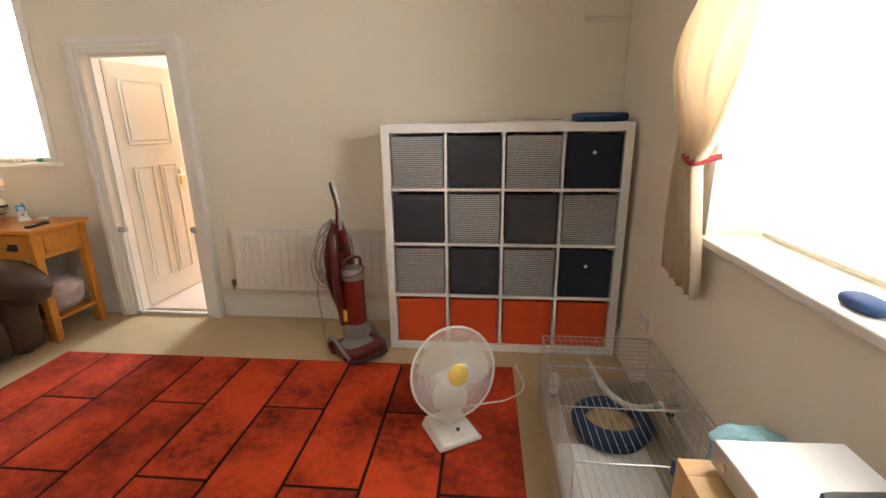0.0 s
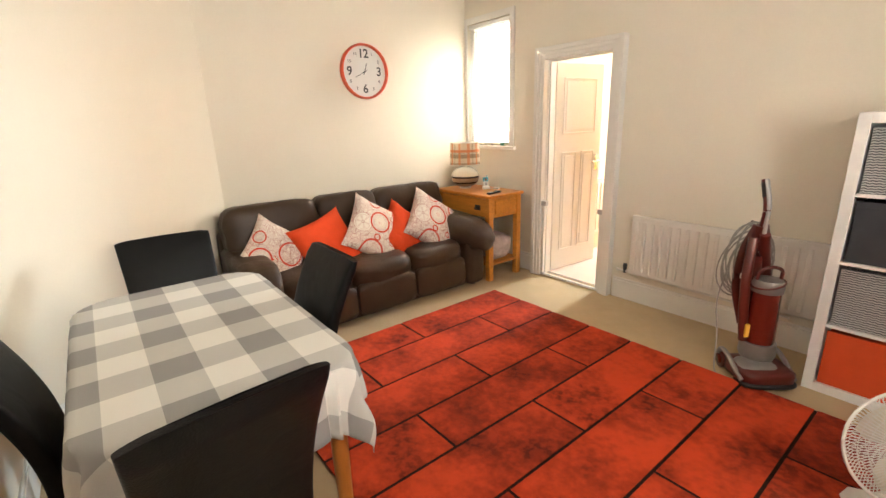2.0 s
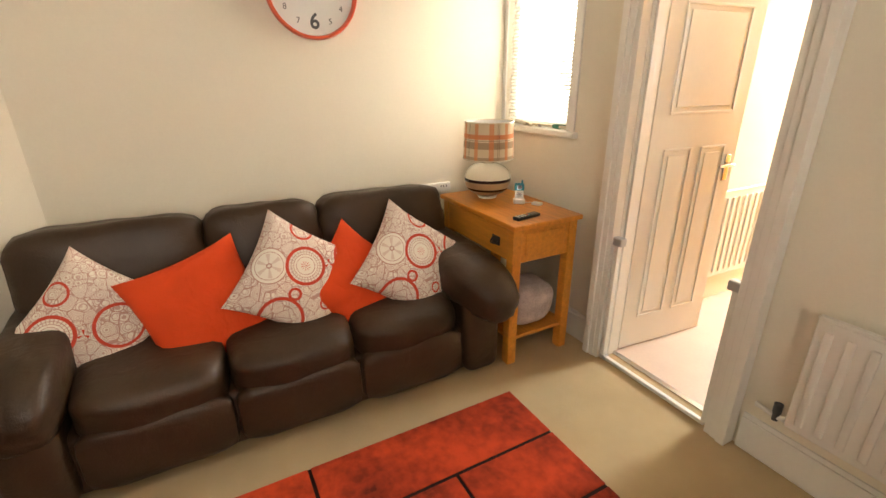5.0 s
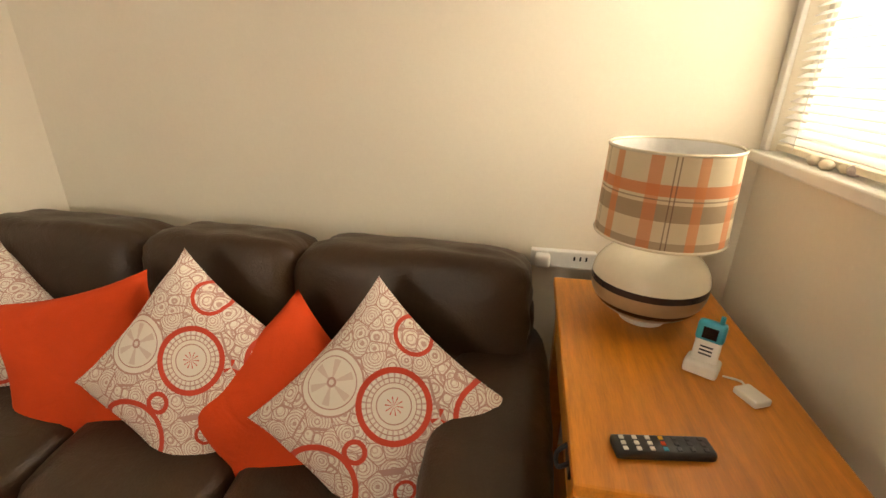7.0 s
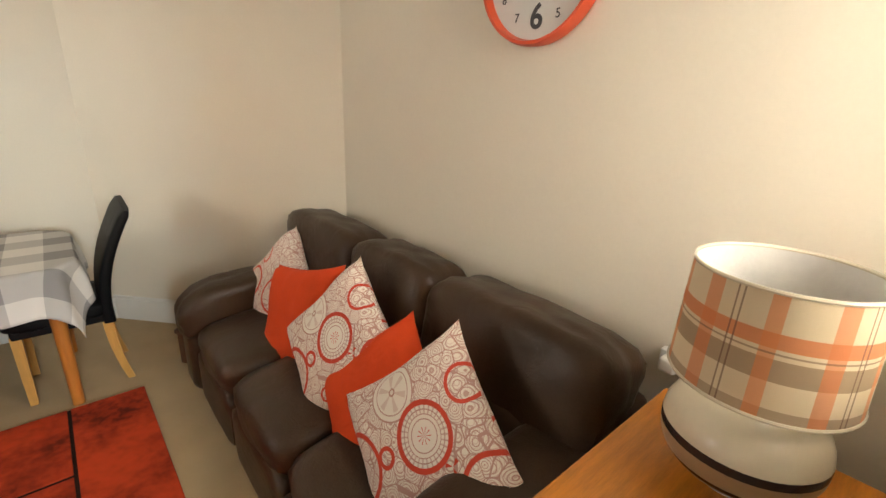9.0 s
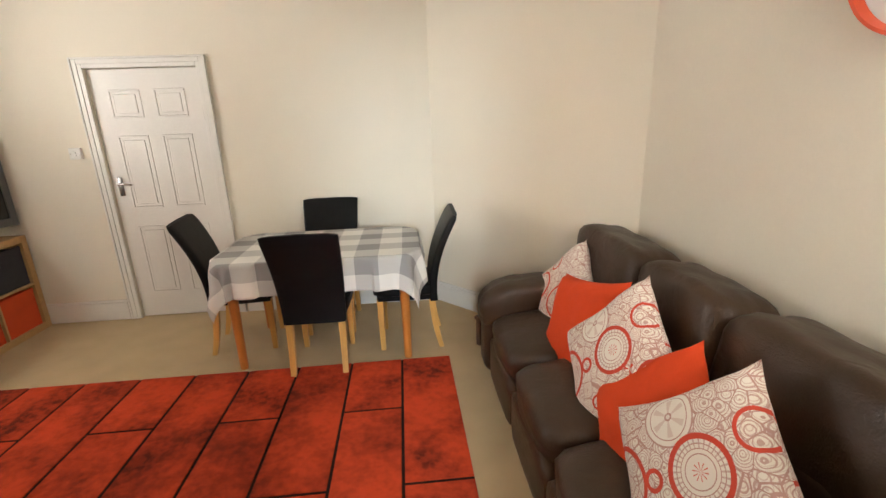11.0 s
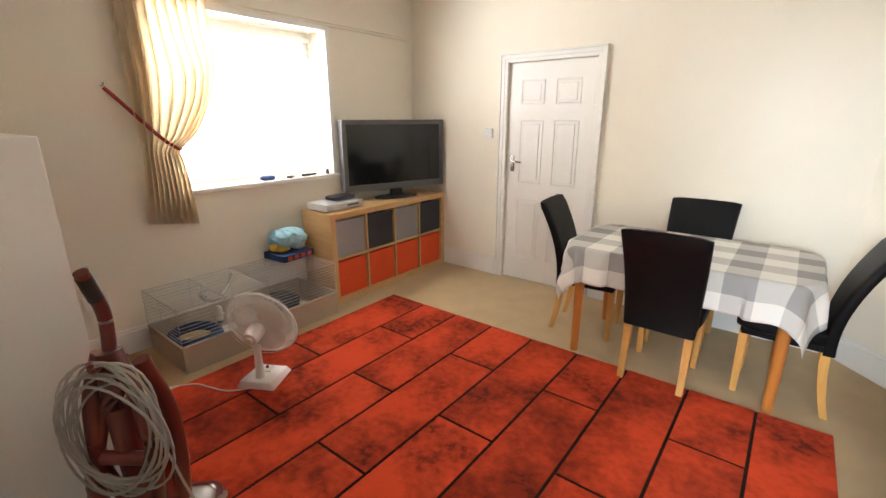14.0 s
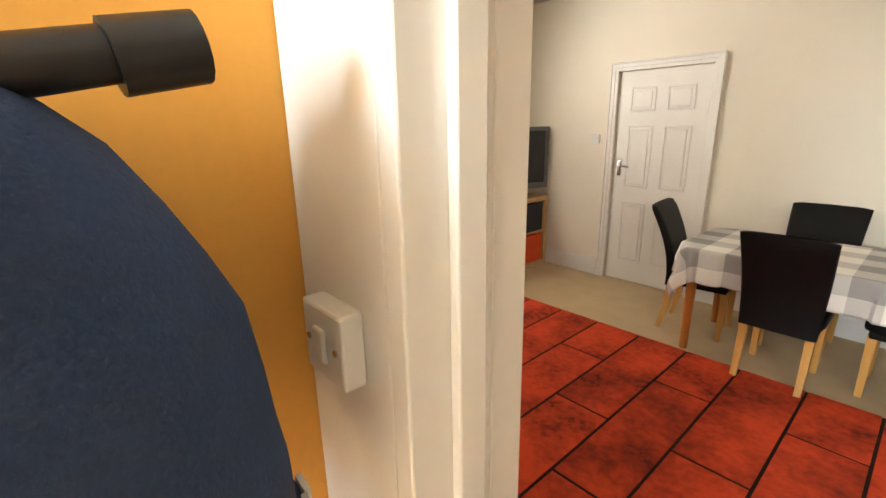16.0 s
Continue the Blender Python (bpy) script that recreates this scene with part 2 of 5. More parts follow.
def check_material():
    m = bpy.data.materials.new("grey_white_checked_cotton")
    g = Nodes(m)
    vec, u, v, _ = g.coords("UV")
    fu = g.math("GREATER_THAN", g.math("FRACT", g.math("DIVIDE", u, 0.30)), 0.5)
    fv = g.math("GREATER_THAN", g.math("FRACT", g.math("DIVIDE", v, 0.28)), 0.5)
    s = g.math("MULTIPLY", g.math("ADD", fu, fv), 0.5)
    n = g.noise(vec, 300, 2)
    s = g.math("MULTIPLY_ADD", g.math("SUBTRACT", n, 0.5), 0.15, s)
    c = g.mix(s, (0.76, 0.73, 0.67), (0.30, 0.285, 0.27))
    g.colour(c, 0.9)
    g.bump(n, 0.3, 0.002)
    return m


def knit_material():
    m = bpy.data.materials.new("grey_white_woven_fabric")
    g = Nodes(m)
    vec, x, y, z = g.coords()
    h = g.math("ADD", x, y)
    zz = g.math("MULTIPLY", g.math("ABSOLUTE", g.math("SUBTRACT", g.math("FRACT", g.math("DIVIDE", h, 0.026)), 0.5)), 0.007)
    wob = g.math("MULTIPLY", g.noise(vec, 22, 3), 0.012)
    row = g.math("FRACT", g.math("DIVIDE", g.math("ADD", g.math("ADD", z, zz), wob), 0.0125))
    n = g.noise(vec, 140, 3)
    f = g.math("GREATER_THAN", g.math("MULTIPLY_ADD", n, 0.3, row), 0.66)
    c = g.mix(f, (0.46, 0.45, 0.44), (0.09, 0.091, 0.098))
    g.colour(c, 0.9)
    g.bump(f, 0.3, 0.002)
    return m


def cushion_material(name, cx, cy):
    """White cotton with red ring medallions and fine grey-pink line drawing."""
    m = bpy.data.materials.new(name)
    g = Nodes(m)
    vec, x, y, z = g.coords("UV")

    def ring(px, py, r, w):
        dx, dy = g.math("SUBTRACT", x, px), g.math("SUBTRACT", y, py)
        d = g.math("SQRT", g.math("ADD", g.math("MULTIPLY", dx, dx), g.math("MULTIPLY", dy, dy)))
        return g.math("LESS_THAN", g.math("ABSOLUTE", g.math("SUBTRACT", d, r)), w)

    def disc(px, py, r):
        dx, dy = g.math("SUBTRACT", x, px), g.math("SUBTRACT", y, py)
        return g.math("LESS_THAN", g.math("SQRT", g.math("ADD", g.math("MULTIPLY", dx, dx), g.math("MULTIPLY", dy, dy))), r)

    def spokes(px, py, r, k, cut=0.80):
        dx, dy = g.math("SUBTRACT", x, px), g.math("SUBTRACT", y, py)
        a = g.math("ARCTAN2", dy, dx)
        return g.math("MULTIPLY", g.math("GREATER_THAN", g.math("COSINE", g.math("MULTIPLY", a, k)), cut), disc(px, py, r))

    def most(items):
        out = items[0]
        for q in items[1:]:
            out = g.math("MAXIMUM", out, q)
        return out

    ox, oy = cx - 0.52, cy - 0.51
    red = most([ring(cx, cy, 0.172, 0.015), ring(0.51 + ox, -0.03 + oy, 0.19, 0.015), ring(0.92 + ox, 0.80 + oy, 0.19, 0.014), ring(0.36 + ox, 0.84 + oy, 0.10, 0.011),
                ring(0.53 + ox, 0.225 + oy, 0.05, 0.012), spokes(cx, cy, 0.045, 10), spokes(0.72 + ox, 0.62 + oy, 0.045, 3, 0.7), ring(0.84 + ox, 0.25 + oy, 0.05, 0.009)])
    vo = g.t.nodes.new("ShaderNodeTexVoronoi")
    vo.feature = "DISTANCE_TO_EDGE"
    vo.inputs["Scale"].default_value = 11
    g.t.links.new(vec, vo.inputs["Vector"])
    wv = g.t.nodes.new("ShaderNodeTexVoronoi")
    wv.inputs["Scale"].default_value = 11
    g.t.links.new(vec, wv.inputs["Vector"])
    rings = g.math("GREATER_THAN", g.math("SINE", g.math("MULTIPLY", wv.outputs["Distance"], 42.0)), 0.55)
    hatch = g.math("GREATER_THAN", g.math("SINE", g.math("MULTIPLY", g.math("ADD", x, g.math("MULTIPLY", wv.outputs["Distance"], 0.3)), 190.0)), 0.75)
    line = most([g.math("LESS_THAN", vo.outputs["Distance"], 0.032), g.math("MULTIPLY", rings, 0.85), g.math("MULTIPLY", hatch, 0.5)])
    clear = g.math("SUBTRACT", 1.0, most([disc(cx, cy, 0.175), disc(0.215 + ox, 0.38 + oy, 0.17)]))
    line = g.math("MULTIPLY", line, clear)
    line = most([line, ring(cx, cy, 0.135, 0.003), ring(cx, cy, 0.11, 0.0025), ring(cx, cy, 0.085, 0.003), g.math("MULTIPLY", g.math("MULTIPLY", spokes(cx, cy, 0.157, 30, 0.6), g.math("SUBTRACT", 1.0, disc(cx, cy, 0.112))), 0.7), ring(0.215 + ox, 0.38 + oy, 0.165, 0.005),
                 ring(0.215 + ox, 0.38 + oy, 0.13, 0.003), g.math("MULTIPLY", spokes(0.215 + ox, 0.38 + oy, 0.115, 6, 0.5), 0.4), ring(0.215 + ox, 0.38 + oy, 0.02, 0.006)])
    c = g.mix(g.math("MULTIPLY", line, 0.70), (0.86, 0.80, 0.71), (0.40, 0.11, 0.075))
    c = g.mix(red, c, (0.64, 0.065, 0.03))
    g.colour(c, 0.9)
    g.bump(g.noise(vec, 220, 2), 0.4, 0.002)
    return m


def plaid_material():
    """Shade cloth: cream, with orange uprights and brown and orange bands."""
    m = bpy.data.materials.new("orange_beige_plaid_shade")
    g = Nodes(m)
    vec, u, v, _ = g.coords("UV")

    def band(a, lo, hi):
        return g.math("MULTIPLY", g.math("GREATER_THAN", a, lo), g.math("LESS_THAN", a, hi))

    fu = g.math("FRACT", g.math("MULTIPLY", u, 5.0))
    c = g.mix(g.math("MULTIPLY", band(v, 0.32, 0.50), 0.75), (0.72, 0.60, 0.40), (0.30, 0.19, 0.10))
    c = g.mix(g.math("MULTIPLY", band(v, 0.0, 0.10), 0.7), c, (0.33, 0.22, 0.13))
    c = g.mix(g.math("MULTIPLY", band(v, 0.58, 0.70), 0.85), c, (0.66, 0.20, 0.06))
    c = g.mix(g.math("MULTIPLY", band(fu, 0.08, 0.20), 0.7), c, (0.72, 0.24, 0.07))
    c = g.mix(g.math("MULTIPLY", band(fu, 0.55, 0.70), 0.7), c, (0.70, 0.22, 0.07))
    c = g.mix(g.math("MULTIPLY", band(fu, 0.82, 0.835), 0.7), c, (0.16, 0.08, 0.05))
    c = g.mix(g.math("MULTIPLY", band(fu, 0.87, 0.885), 0.7), c, (0.16, 0.08, 0.05))
    c = g.mix(g.math("MULTIPLY", band(v, 0.535, 0.55), 0.6), c, (0.16, 0.08, 0.05))
    g.colour(c, 0.85)
    g.b.inputs["Transmission Weight"].default_value = 0.0
    g.bump(g.noise(vec, 260, 2), 0.3, 0.002)
    return m


def let_light_through(m, share, tint):
    """Mixes in diffuse light from behind, as thin cloth has it."""
    t = m.node_tree
    out = next(n for n in t.nodes if n.type == "OUTPUT_MATERIAL")
    tr, mx = t.nodes.new("ShaderNodeBsdfTranslucent"), t.nodes.new("ShaderNodeMixShader")
    tr.inputs[0].default_value = (*tint, 1)
    mx.inputs[0].default_value = share
    t.links.new(t.nodes["Principled BSDF"].outputs[0], mx.inputs[1])
    t.links.new(tr.outputs[0], mx.inputs[2])
    t.links.new(mx.outputs[0], out.inputs[0])


def creases(m, scale, depth):
    """Soft wrinkles under the grain, as worn hide has them."""
    t = m.node_tree
    fine = next(n for n in t.nodes if n.type == "BUMP")
    tc, n, bp = t.nodes.new("ShaderNodeTexCoord"), t.nodes.new("ShaderNodeTexNoise"), t.nodes.new("ShaderNodeBump")
    mp = t.nodes.new("ShaderNodeMapping")
    mp.inputs["Scale"].default_value = (1.0, 0.8, 1.2)
    n.inputs["Scale"].default_value, n.inputs["Detail"].default_value, n.inputs["Distortion"].default_value = scale, 3, 1.2
    bp.inputs["Strength"].default_value, bp.inputs["Distance"].default_value = 0.6, depth
    t.links.new(tc.outputs["Object"], mp.inputs[0])
    t.links.new(mp.outputs[0], n.inputs[0])
    t.links.new(n.outputs[0], bp.inputs["Height"])
    t.links.new(bp.outputs[0], fine.inputs["Normal"])


creases(RED_CUSHION, 6.0, 0.03)
creases(LEATHER, 11.0, 0.007)
creases(BLACK_LEATHER, 7.0, 0.004)
let_light_through(CURTAIN, 0.55, (0.86, 0.76, 0.60))
let_light_through(BLIND, 0.35, (0.9, 0.88, 0.84))
RUG, CHECK, KNIT, PLAID = rug_material(), check_material(), knit_material(), plaid_material()
CARPET.node_tree.nodes["Principled BSDF"].inputs["Sheen Weight"].default_value = 0.2
RUG_JOINT = mat("dark_brown_pile", (0.028, 0.013, 0.009), 0.95, scale=9, vary=0.2, fine=330, bump=0.8, spec=0.1)
PRINT = cushion_material("red_medallion_print", 0.505, 0.61)
PRINT_B = cushion_material("red_medallion_print_turned", 0.30, 0.26)


# ---- mesh helpers ----
def mesh_of(bm, m, smooth=False, name="mesh"):
    bmesh.ops.recalc_face_normals(bm, faces=bm.faces[:])
    me = bpy.data.meshes.new(name)
    if smooth:
        for f in bm.faces:
            f.smooth = True
    bm.to_mesh(me)
    bm.free()
    me.materials.append(m)
    return me


def thing(name, m, label, category, group="", kind=""):
    ob = new(name)
    ob.matrix_basis = m
    return tagged(ob, label, category, group, kind)


def part(name, bm, m, parent=None, label="", smooth=False, place=None):
    ob = new(name, mesh_of(bm, m, smooth, name))
    if smooth:
        ob.data.set_sharp_from_angle(angle=radians(50))
    ob.parent = parent
    if place is not None:
        ob.matrix_basis = place
    if label:
        ob["label"] = label
    return ob


def single(name, bm, m, place, label, category, group="", kind="", smooth=False):
    ob = part(name, bm, m, None, "", smooth, place)
    return tagged(ob, label, category, group, kind)


def box(x0, x1, y0, y1, z0, z1, bevel=0.0, seg=2, bm=None):
    src = bmesh.new()
    bmesh.ops.create_cube(src, size=1, matrix=Matrix.Translation(((x0 + x1) / 2, (y0 + y1) / 2, (z0 + z1) / 2)) @ Matrix.Diagonal((x1 - x0, y1 - y0, z1 - z0, 1)))
    if bevel:
        bmesh.ops.bevel(src, geom=src.edges[:] + src.verts[:], offset=bevel, segments=seg, profile=0.5, affect="EDGES")
    return src if bm is None else merge(bm, src)


def merge(bm, src, m=None):
    me = bpy.data.meshes.new("tmp")
    if m is not None:
        src.transform(m)
    src.to_mesh(me)
    src.free()
    bm.from_mesh(me)
    bpy.data.meshes.remove(me)
    return bm


def cyl(r, h, seg=24, r2=None, m=None, bevel=0.0):
    bm = bmesh.new()
    bmesh.ops.create_cone(bm, cap_ends=True, segments=seg, radius1=r, radius2=r if r2 is None else r2, depth=h, matrix=Matrix.Translation((0, 0, h / 2)))
    if bevel:
        es = [e for e in bm.edges if abs(e.verts[0].co.z - e.verts[1].co.z) < 1e-6]
        bmesh.ops.bevel(bm, geom=es, offset=bevel, segments=2, affect="EDGES", profile=0.5)
    if m is not None:
        bm.transform(m)
    return bm


def lathe(profile, seg=32, uv=False):
    """Turned body from (radius, height) pairs."""
    bm = bmesh.new()
    rows = []
    for r, z in profile:
        rows.append([bm.verts.new((r * math.cos(2 * math.pi * i / seg), r * math.sin(2 * math.pi * i / seg), z)) for i in range(seg)])
    layer = bm.loops.layers.uv.new("uv") if uv else None
    z0, z1 = profile[0][1], profile[-1][1]
    for j in range(len(rows) - 1):
        for i in range(seg):
            k = (i + 1) % seg
            f = bm.faces.new((rows[j][i], rows[j][k], rows[j + 1][k], rows[j + 1][i]))
            if uv:
                for loop, (uu, zz) in zip(f.loops, ((i, j), (i + 1, j), (i + 1, j + 1), (i, j + 1))):
                    loop[layer].uv = (uu / seg, (profile[zz][1] - z0) / (z1 - z0))
    return bm


def tube(points, r, seg=8, closed=False):
    """A round bar along a line of points."""
    bm = bmesh.new()
    pts = [Vector(p) for p in points]
    if not closed and 3 <= len(pts) <= 12:
        ext = [2 * pts[0] - pts[1], *pts, 2 * pts[-1] - pts[-2]]
        fine = []
        for a, b, c, d in zip(ext, ext[1:], ext[2:], ext[3:]):
            for k in range(5):
                t = k / 5
                fine.append(0.5 * (2 * b + (c - a) * t + (2 * a - 5 * b + 4 * c - d) * t * t + (3 * b - a - 3 * c + d) * t ** 3))
        pts = fine + [pts[-1]]
    rings, n = [], len(pts)
    for i, p in enumerate(pts):
        a = pts[(i - 1) % n] if (i or closed) else p
        b = pts[(i + 1) % n] if (i < n - 1 or closed) else p
        q = (b - a).normalized().to_track_quat("Z", "Y")
        rings.append([bm.verts.new(p + q @ Vector((r * math.cos(2 * math.pi * k / seg), r * math.sin(2 * math.pi * k / seg), 0))) for k in range(seg)])
    for i in range(n if closed else n - 1):
        A, B = rings[i], rings[(i + 1) % n]
        for k in range(seg):
            bm.faces.new((A[k], A[(k + 1) % seg], B[(k + 1) % seg], B[k]))
    if not closed:
        bm.faces.new(rings[0])
        bm.faces.new(rings[-1])
    return bm


def puff(sx, sy, sz, power=0.45, seg=(28, 16), wobble=0.0):
    """A soft padded block, centred."""
    bm = bmesh.new()
    bmesh.ops.create_uvsphere(bm, u_segments=seg[0], v_segments=seg[1], radius=1)

    for v in bm.verts:
        d = v.co.normalized()
        c = d / (abs(d.x) ** (2 / power) + abs(d.y) ** (2 / power) + abs(d.z) ** (2 / power)) ** (power / 2)
        w = 1 + wobble * noise.noise(c * 2.3)
        v.co = Vector((c.x * sx / 2 * w, c.y * sy / 2 * w, c.z * sz / 2 * w))
    return bm


def pillow(size=0.44, thick=0.15, n=20):
    """A square scatter cushion lying in its own xz plane with pinched corners and a UV square on it."""
    bm = bmesh.new()
    layer = bm.loops.layers.uv.new("uv")
    for side in (1, -1):
        grid = {}
        for i in range(n + 1):
            for j in range(n + 1):
                u, v = 2 * i / n - 1, 2 * j / n - 1
                pinch = 1 - 0.10 * (1 - abs(u) ** 2) * abs(v) ** 4
                pinch2 = 1 - 0.10 * (1 - abs(v) ** 2) * abs(u) ** 4
                t = thick / 2 * (max(0, (1 - u ** 4) * (1 - v ** 4))) ** 0.5
                w = 0.012 * noise.noise(Vector((u * 1.7, v * 1.7, side * 3)))
                grid[i, j] = bm.verts.new((u * size / 2 * pinch2, side * (t + (w if t > 0.02 else 0)), v * size / 2 * pinch))
        for i in range(n):
            for j in range(n):
                f = bm.faces.new((grid[i, j], grid[i + 1, j], grid[i + 1, j + 1], grid[i, j + 1]))
                for loop, (a, b) in zip(f.loops, ((i, j), (i + 1, j), (i + 1, j + 1), (i, j + 1))):
                    loop[layer].uv = (a / n if side < 0 else 1 - a / n, b / n)
    bmesh.ops.remove_doubles(bm, verts=bm.verts[:], dist=0.0008)
    return bm


def thicken(ob, t):
    md = ob.modifiers.new("thickness", "SOLIDIFY")
    md.thickness, md.offset = t, 0.0
    return ob


# ---- structure ----
XW, XE, YN, YS, H = -3.35, 1.53, 0.45, -3.40, 2.76
DX0, DX1, DH = -2.26, -1.55, 2.025           # doorway in the north wall
NX0, NX1, NZ0, NZ1 = -3.31, -2.70, 1.238, 2.45  # north window
EY0, EY1, EZ0, EZ1 = -2.29, -0.92, 1.05, 2.25  # east window
SX0, SX1, SH = -0.45, 0.36, 2.01            # south door
T = 0.15
TN = 0.10                                   # thickness of the north wall


def wall(name, blocks, m, label):
    bm = bmesh.new()
    for b in blocks:
        box(*b, bm=bm)
    return single(name, bm, m, None, label, "wall", kind="structure")


wall("wall_north", [(XW, NX0, YN, YN + TN, 0, H), (NX0, NX1, YN, YN + TN, 0, NZ0), (NX0, NX1, YN, YN + TN, NZ1, H), (NX1, DX0, YN, YN + TN, 0, H),
                    (DX0, DX1, YN, YN + TN, DH, H), (DX1, XE, YN, YN + TN, 0, H)], WALL, "cream painted plaster wall with a doorway and window")
wall("wall_east", [(XE, XE + 0.32, YS, EY0, 0, H), (XE, XE + 0.32, EY1, YN + T, 0, H), (XE, XE + 0.32, EY0, EY1, 0, EZ0), (XE, XE + 0.32, EY0, EY1, EZ1, H)],
     WALL, "cream painted plaster wall with a deep window")
wall("wall_south", [(-2.3, SX0, YS - T, YS, 0, H), (SX1, XE + 0.32, YS - T, YS, 0, H), (SX0, SX1, YS - T, YS, SH, H)], WALL, "cream painted plaster wall with a closed door")
wall("wall_west", [(XW - T, XW, -2.3, YN + T, 0, H)], WALL, "plain cream painted plaster wall behind the sofa")
_d = Vector((-2.20, YS, 0)) - Vector((XW, -2.14, 0))
_mid = (Vector((-2.20, YS, 0)) + Vector((XW, -2.14, 0))) / 2
DIAG = pose(_mid.x, _mid.y, 0, 0, 0, math.degrees(math.atan2(_d.y, _d.x)))
single("wall_corner", box(-_d.length / 2 - 0.1, _d.length / 2 + 0.1, -T, 0, 0, H), WALL, DIAG, "cream painted splayed wall across the room corner", "wall", kind="structure")
single("ceiling", box(XW - T, XE + 0.32, YS - T, YN + T, H, H + 0.1), CEIL, None, "plain white painted plaster ceiling", "ceiling", kind="structure")
single("floor", box(XW - T, XE + 0.32, YS - T, YN + 0.07, -0.1, 0), CARPET, None, "beige short-pile fitted carpet", "floor", kind="structure")

# skirting boards
def skirting(name, m, length):
    bm = box(-length / 2, length / 2, 0.0, 0.016, 0, 0.155, 0.003)
    box(-length / 2, length / 2, 0.0, 0.010, 0.155, 0.178, 0.003, bm=bm)
    return single(name, bm, WHITE, m, "cream gloss painted wooden skirting board", "skirting board", kind="structure")


skirting("baseboard", pose((SX1 + 0.09 + XE) / 2, YS, 0), XE - SX1 - 0.09)
skirting("baseboard", pose((-2.20 + SX0 - 0.09) / 2, YS, 0), 2.20 + SX0 - 0.09)
skirting("baseboard", DIAG, _d.length)
skirting("baseboard", pose((DX1 + 0.09 + XE) / 2, YN, 0, 0, 0, 180), XE - DX1 - 0.09)
skirting("baseboard", pose((XW + DX0 - 0.09) / 2, YN, 0, 0, 0, 180), DX0 - 0.09 - XW)
skirting("baseboard", pose(XE, (YS + YN) / 2, 0, 0, 0, 90), YN - YS - 0.04)
skirting("baseboard", pose(XW, (-2.14 + YN) / 2, 0, 0, 0, -90), YN + 2.14)


def rail(name, m, length):
    bm = box(-length / 2, length / 2, 0, 0.03, 0, 0.014, 0.003)
    box(-length / 2, length / 2, 0, 0.018, -0.02, 0, 0.003, bm=bm)
    return single(name, bm, WALL, m, "cream painted picture rail moulding", "picture rail", kind="structure")


rail("trim", pose(XE, (YS + EY1 - 0.2) / 2, 2.31, 0, 0, 90), EY1 - 0.2 - YS - 0.02)
rail("trim", pose(1.39, YN, 2.12, 0, 0, 180), 0.28)


def architrave(name, x0, x1, h, m, w=0.085, deep=0.0):
    """Stepped door casing round an opening; local y points off the wall."""
    bm = bmesh.new()
    for a, b, d in ((0.0, 0.03, 0.016), (0.03, 0.062, 0.022), (0.062, w, 0.03)):
        d += deep
        box(x0 - b, x0 - a, 0, d, 0, h + b, 0.003, bm=bm)
        box(x1 + a, x1 + b, 0, d, 0, h + b, 0.003, bm=bm)
        box(x0 - a, x1 + a, 0, d, h + a, h + b, 0.003, bm=bm)
    return single(name, bm, WHITE, m, "white gloss painted moulded door casing", "door casing", kind="structure")


architrave("trim", DX0 + 0.026, DX1 - 0.026, DH - 0.026, Matrix.Translation((DX0 + DX1, YN - 0.004, 0)) @ pose(0, 0, 0, 0, 0, 180), 0.10, 0.04)
architrave("trim", SX0, SX1, SH, pose(0, YS, 0), 0.075)
_bm = bmesh.new()
for b in ((DX0 - 0.001, DX0 + 0.028, YN - 0.003, YN + TN + 0.013, 0, DH), (DX1 - 0.028, DX1 + 0.001, YN - 0.003, YN + TN + 0.013, 0, DH), (DX0 + 0.028, DX1 - 0.028, YN - 0.003, YN + TN + 0.013, DH - 0.028, DH),
          (DX0 + 0.028, DX0 + 0.042, YN + 0.02, YN + 0.06, 0, DH - 0.028), (DX1 - 0.042, DX1 - 0.028, YN + 0.02, YN + 0.06, 0, DH - 0.028), (DX0 + 0.042, DX1 - 0.042, YN + 0.02, YN + 0.06, DH - 0.042, DH - 0.028)):
    box(*b, 0.003, bm=_bm)
single("trim", _bm, WHITE, None, "white gloss painted door lining with a stop bead", "door frame", kind="structure")


def panel_door(name, m, w, h, panels, label, thick=0.036):
    """Leaf from x 0 to w, front at y 0 facing -y, with raised panels (x0, x1, z0, z1)."""
    d = thing(name, m, label, "door", kind="structure")
    part("leaf", box(0, w, 0, thick, 0.006, h, 0.002), WHITE, d)
    for x0, x1, z0, z1 in panels:
        for face, sgn in ((0.0, -1), (thick, 1)):
            bm = bmesh.new()
            for b in ((x0, x1, z0, z0 + 0.014), (x0, x1, z1 - 0.014, z1), (x0, x0 + 0.014, z0 + 0.014, z1 - 0.014), (x1 - 0.014, x1, z0 + 0.014, z1 - 0.014)):
                box(b[0], b[1], min(face, face + sgn * 0.007), max(face, face + sgn * 0.007), b[2], b[3], 0.003, bm=bm)
            box(x0 + 0.035, x1 - 0.035, min(face, face + sgn * 0.005), max(face, face + sgn * 0.005), z0 + 0.035, z1 - 0.035, 0.004, bm=bm)
            part("panel", bm, WHITE, d)
    return d


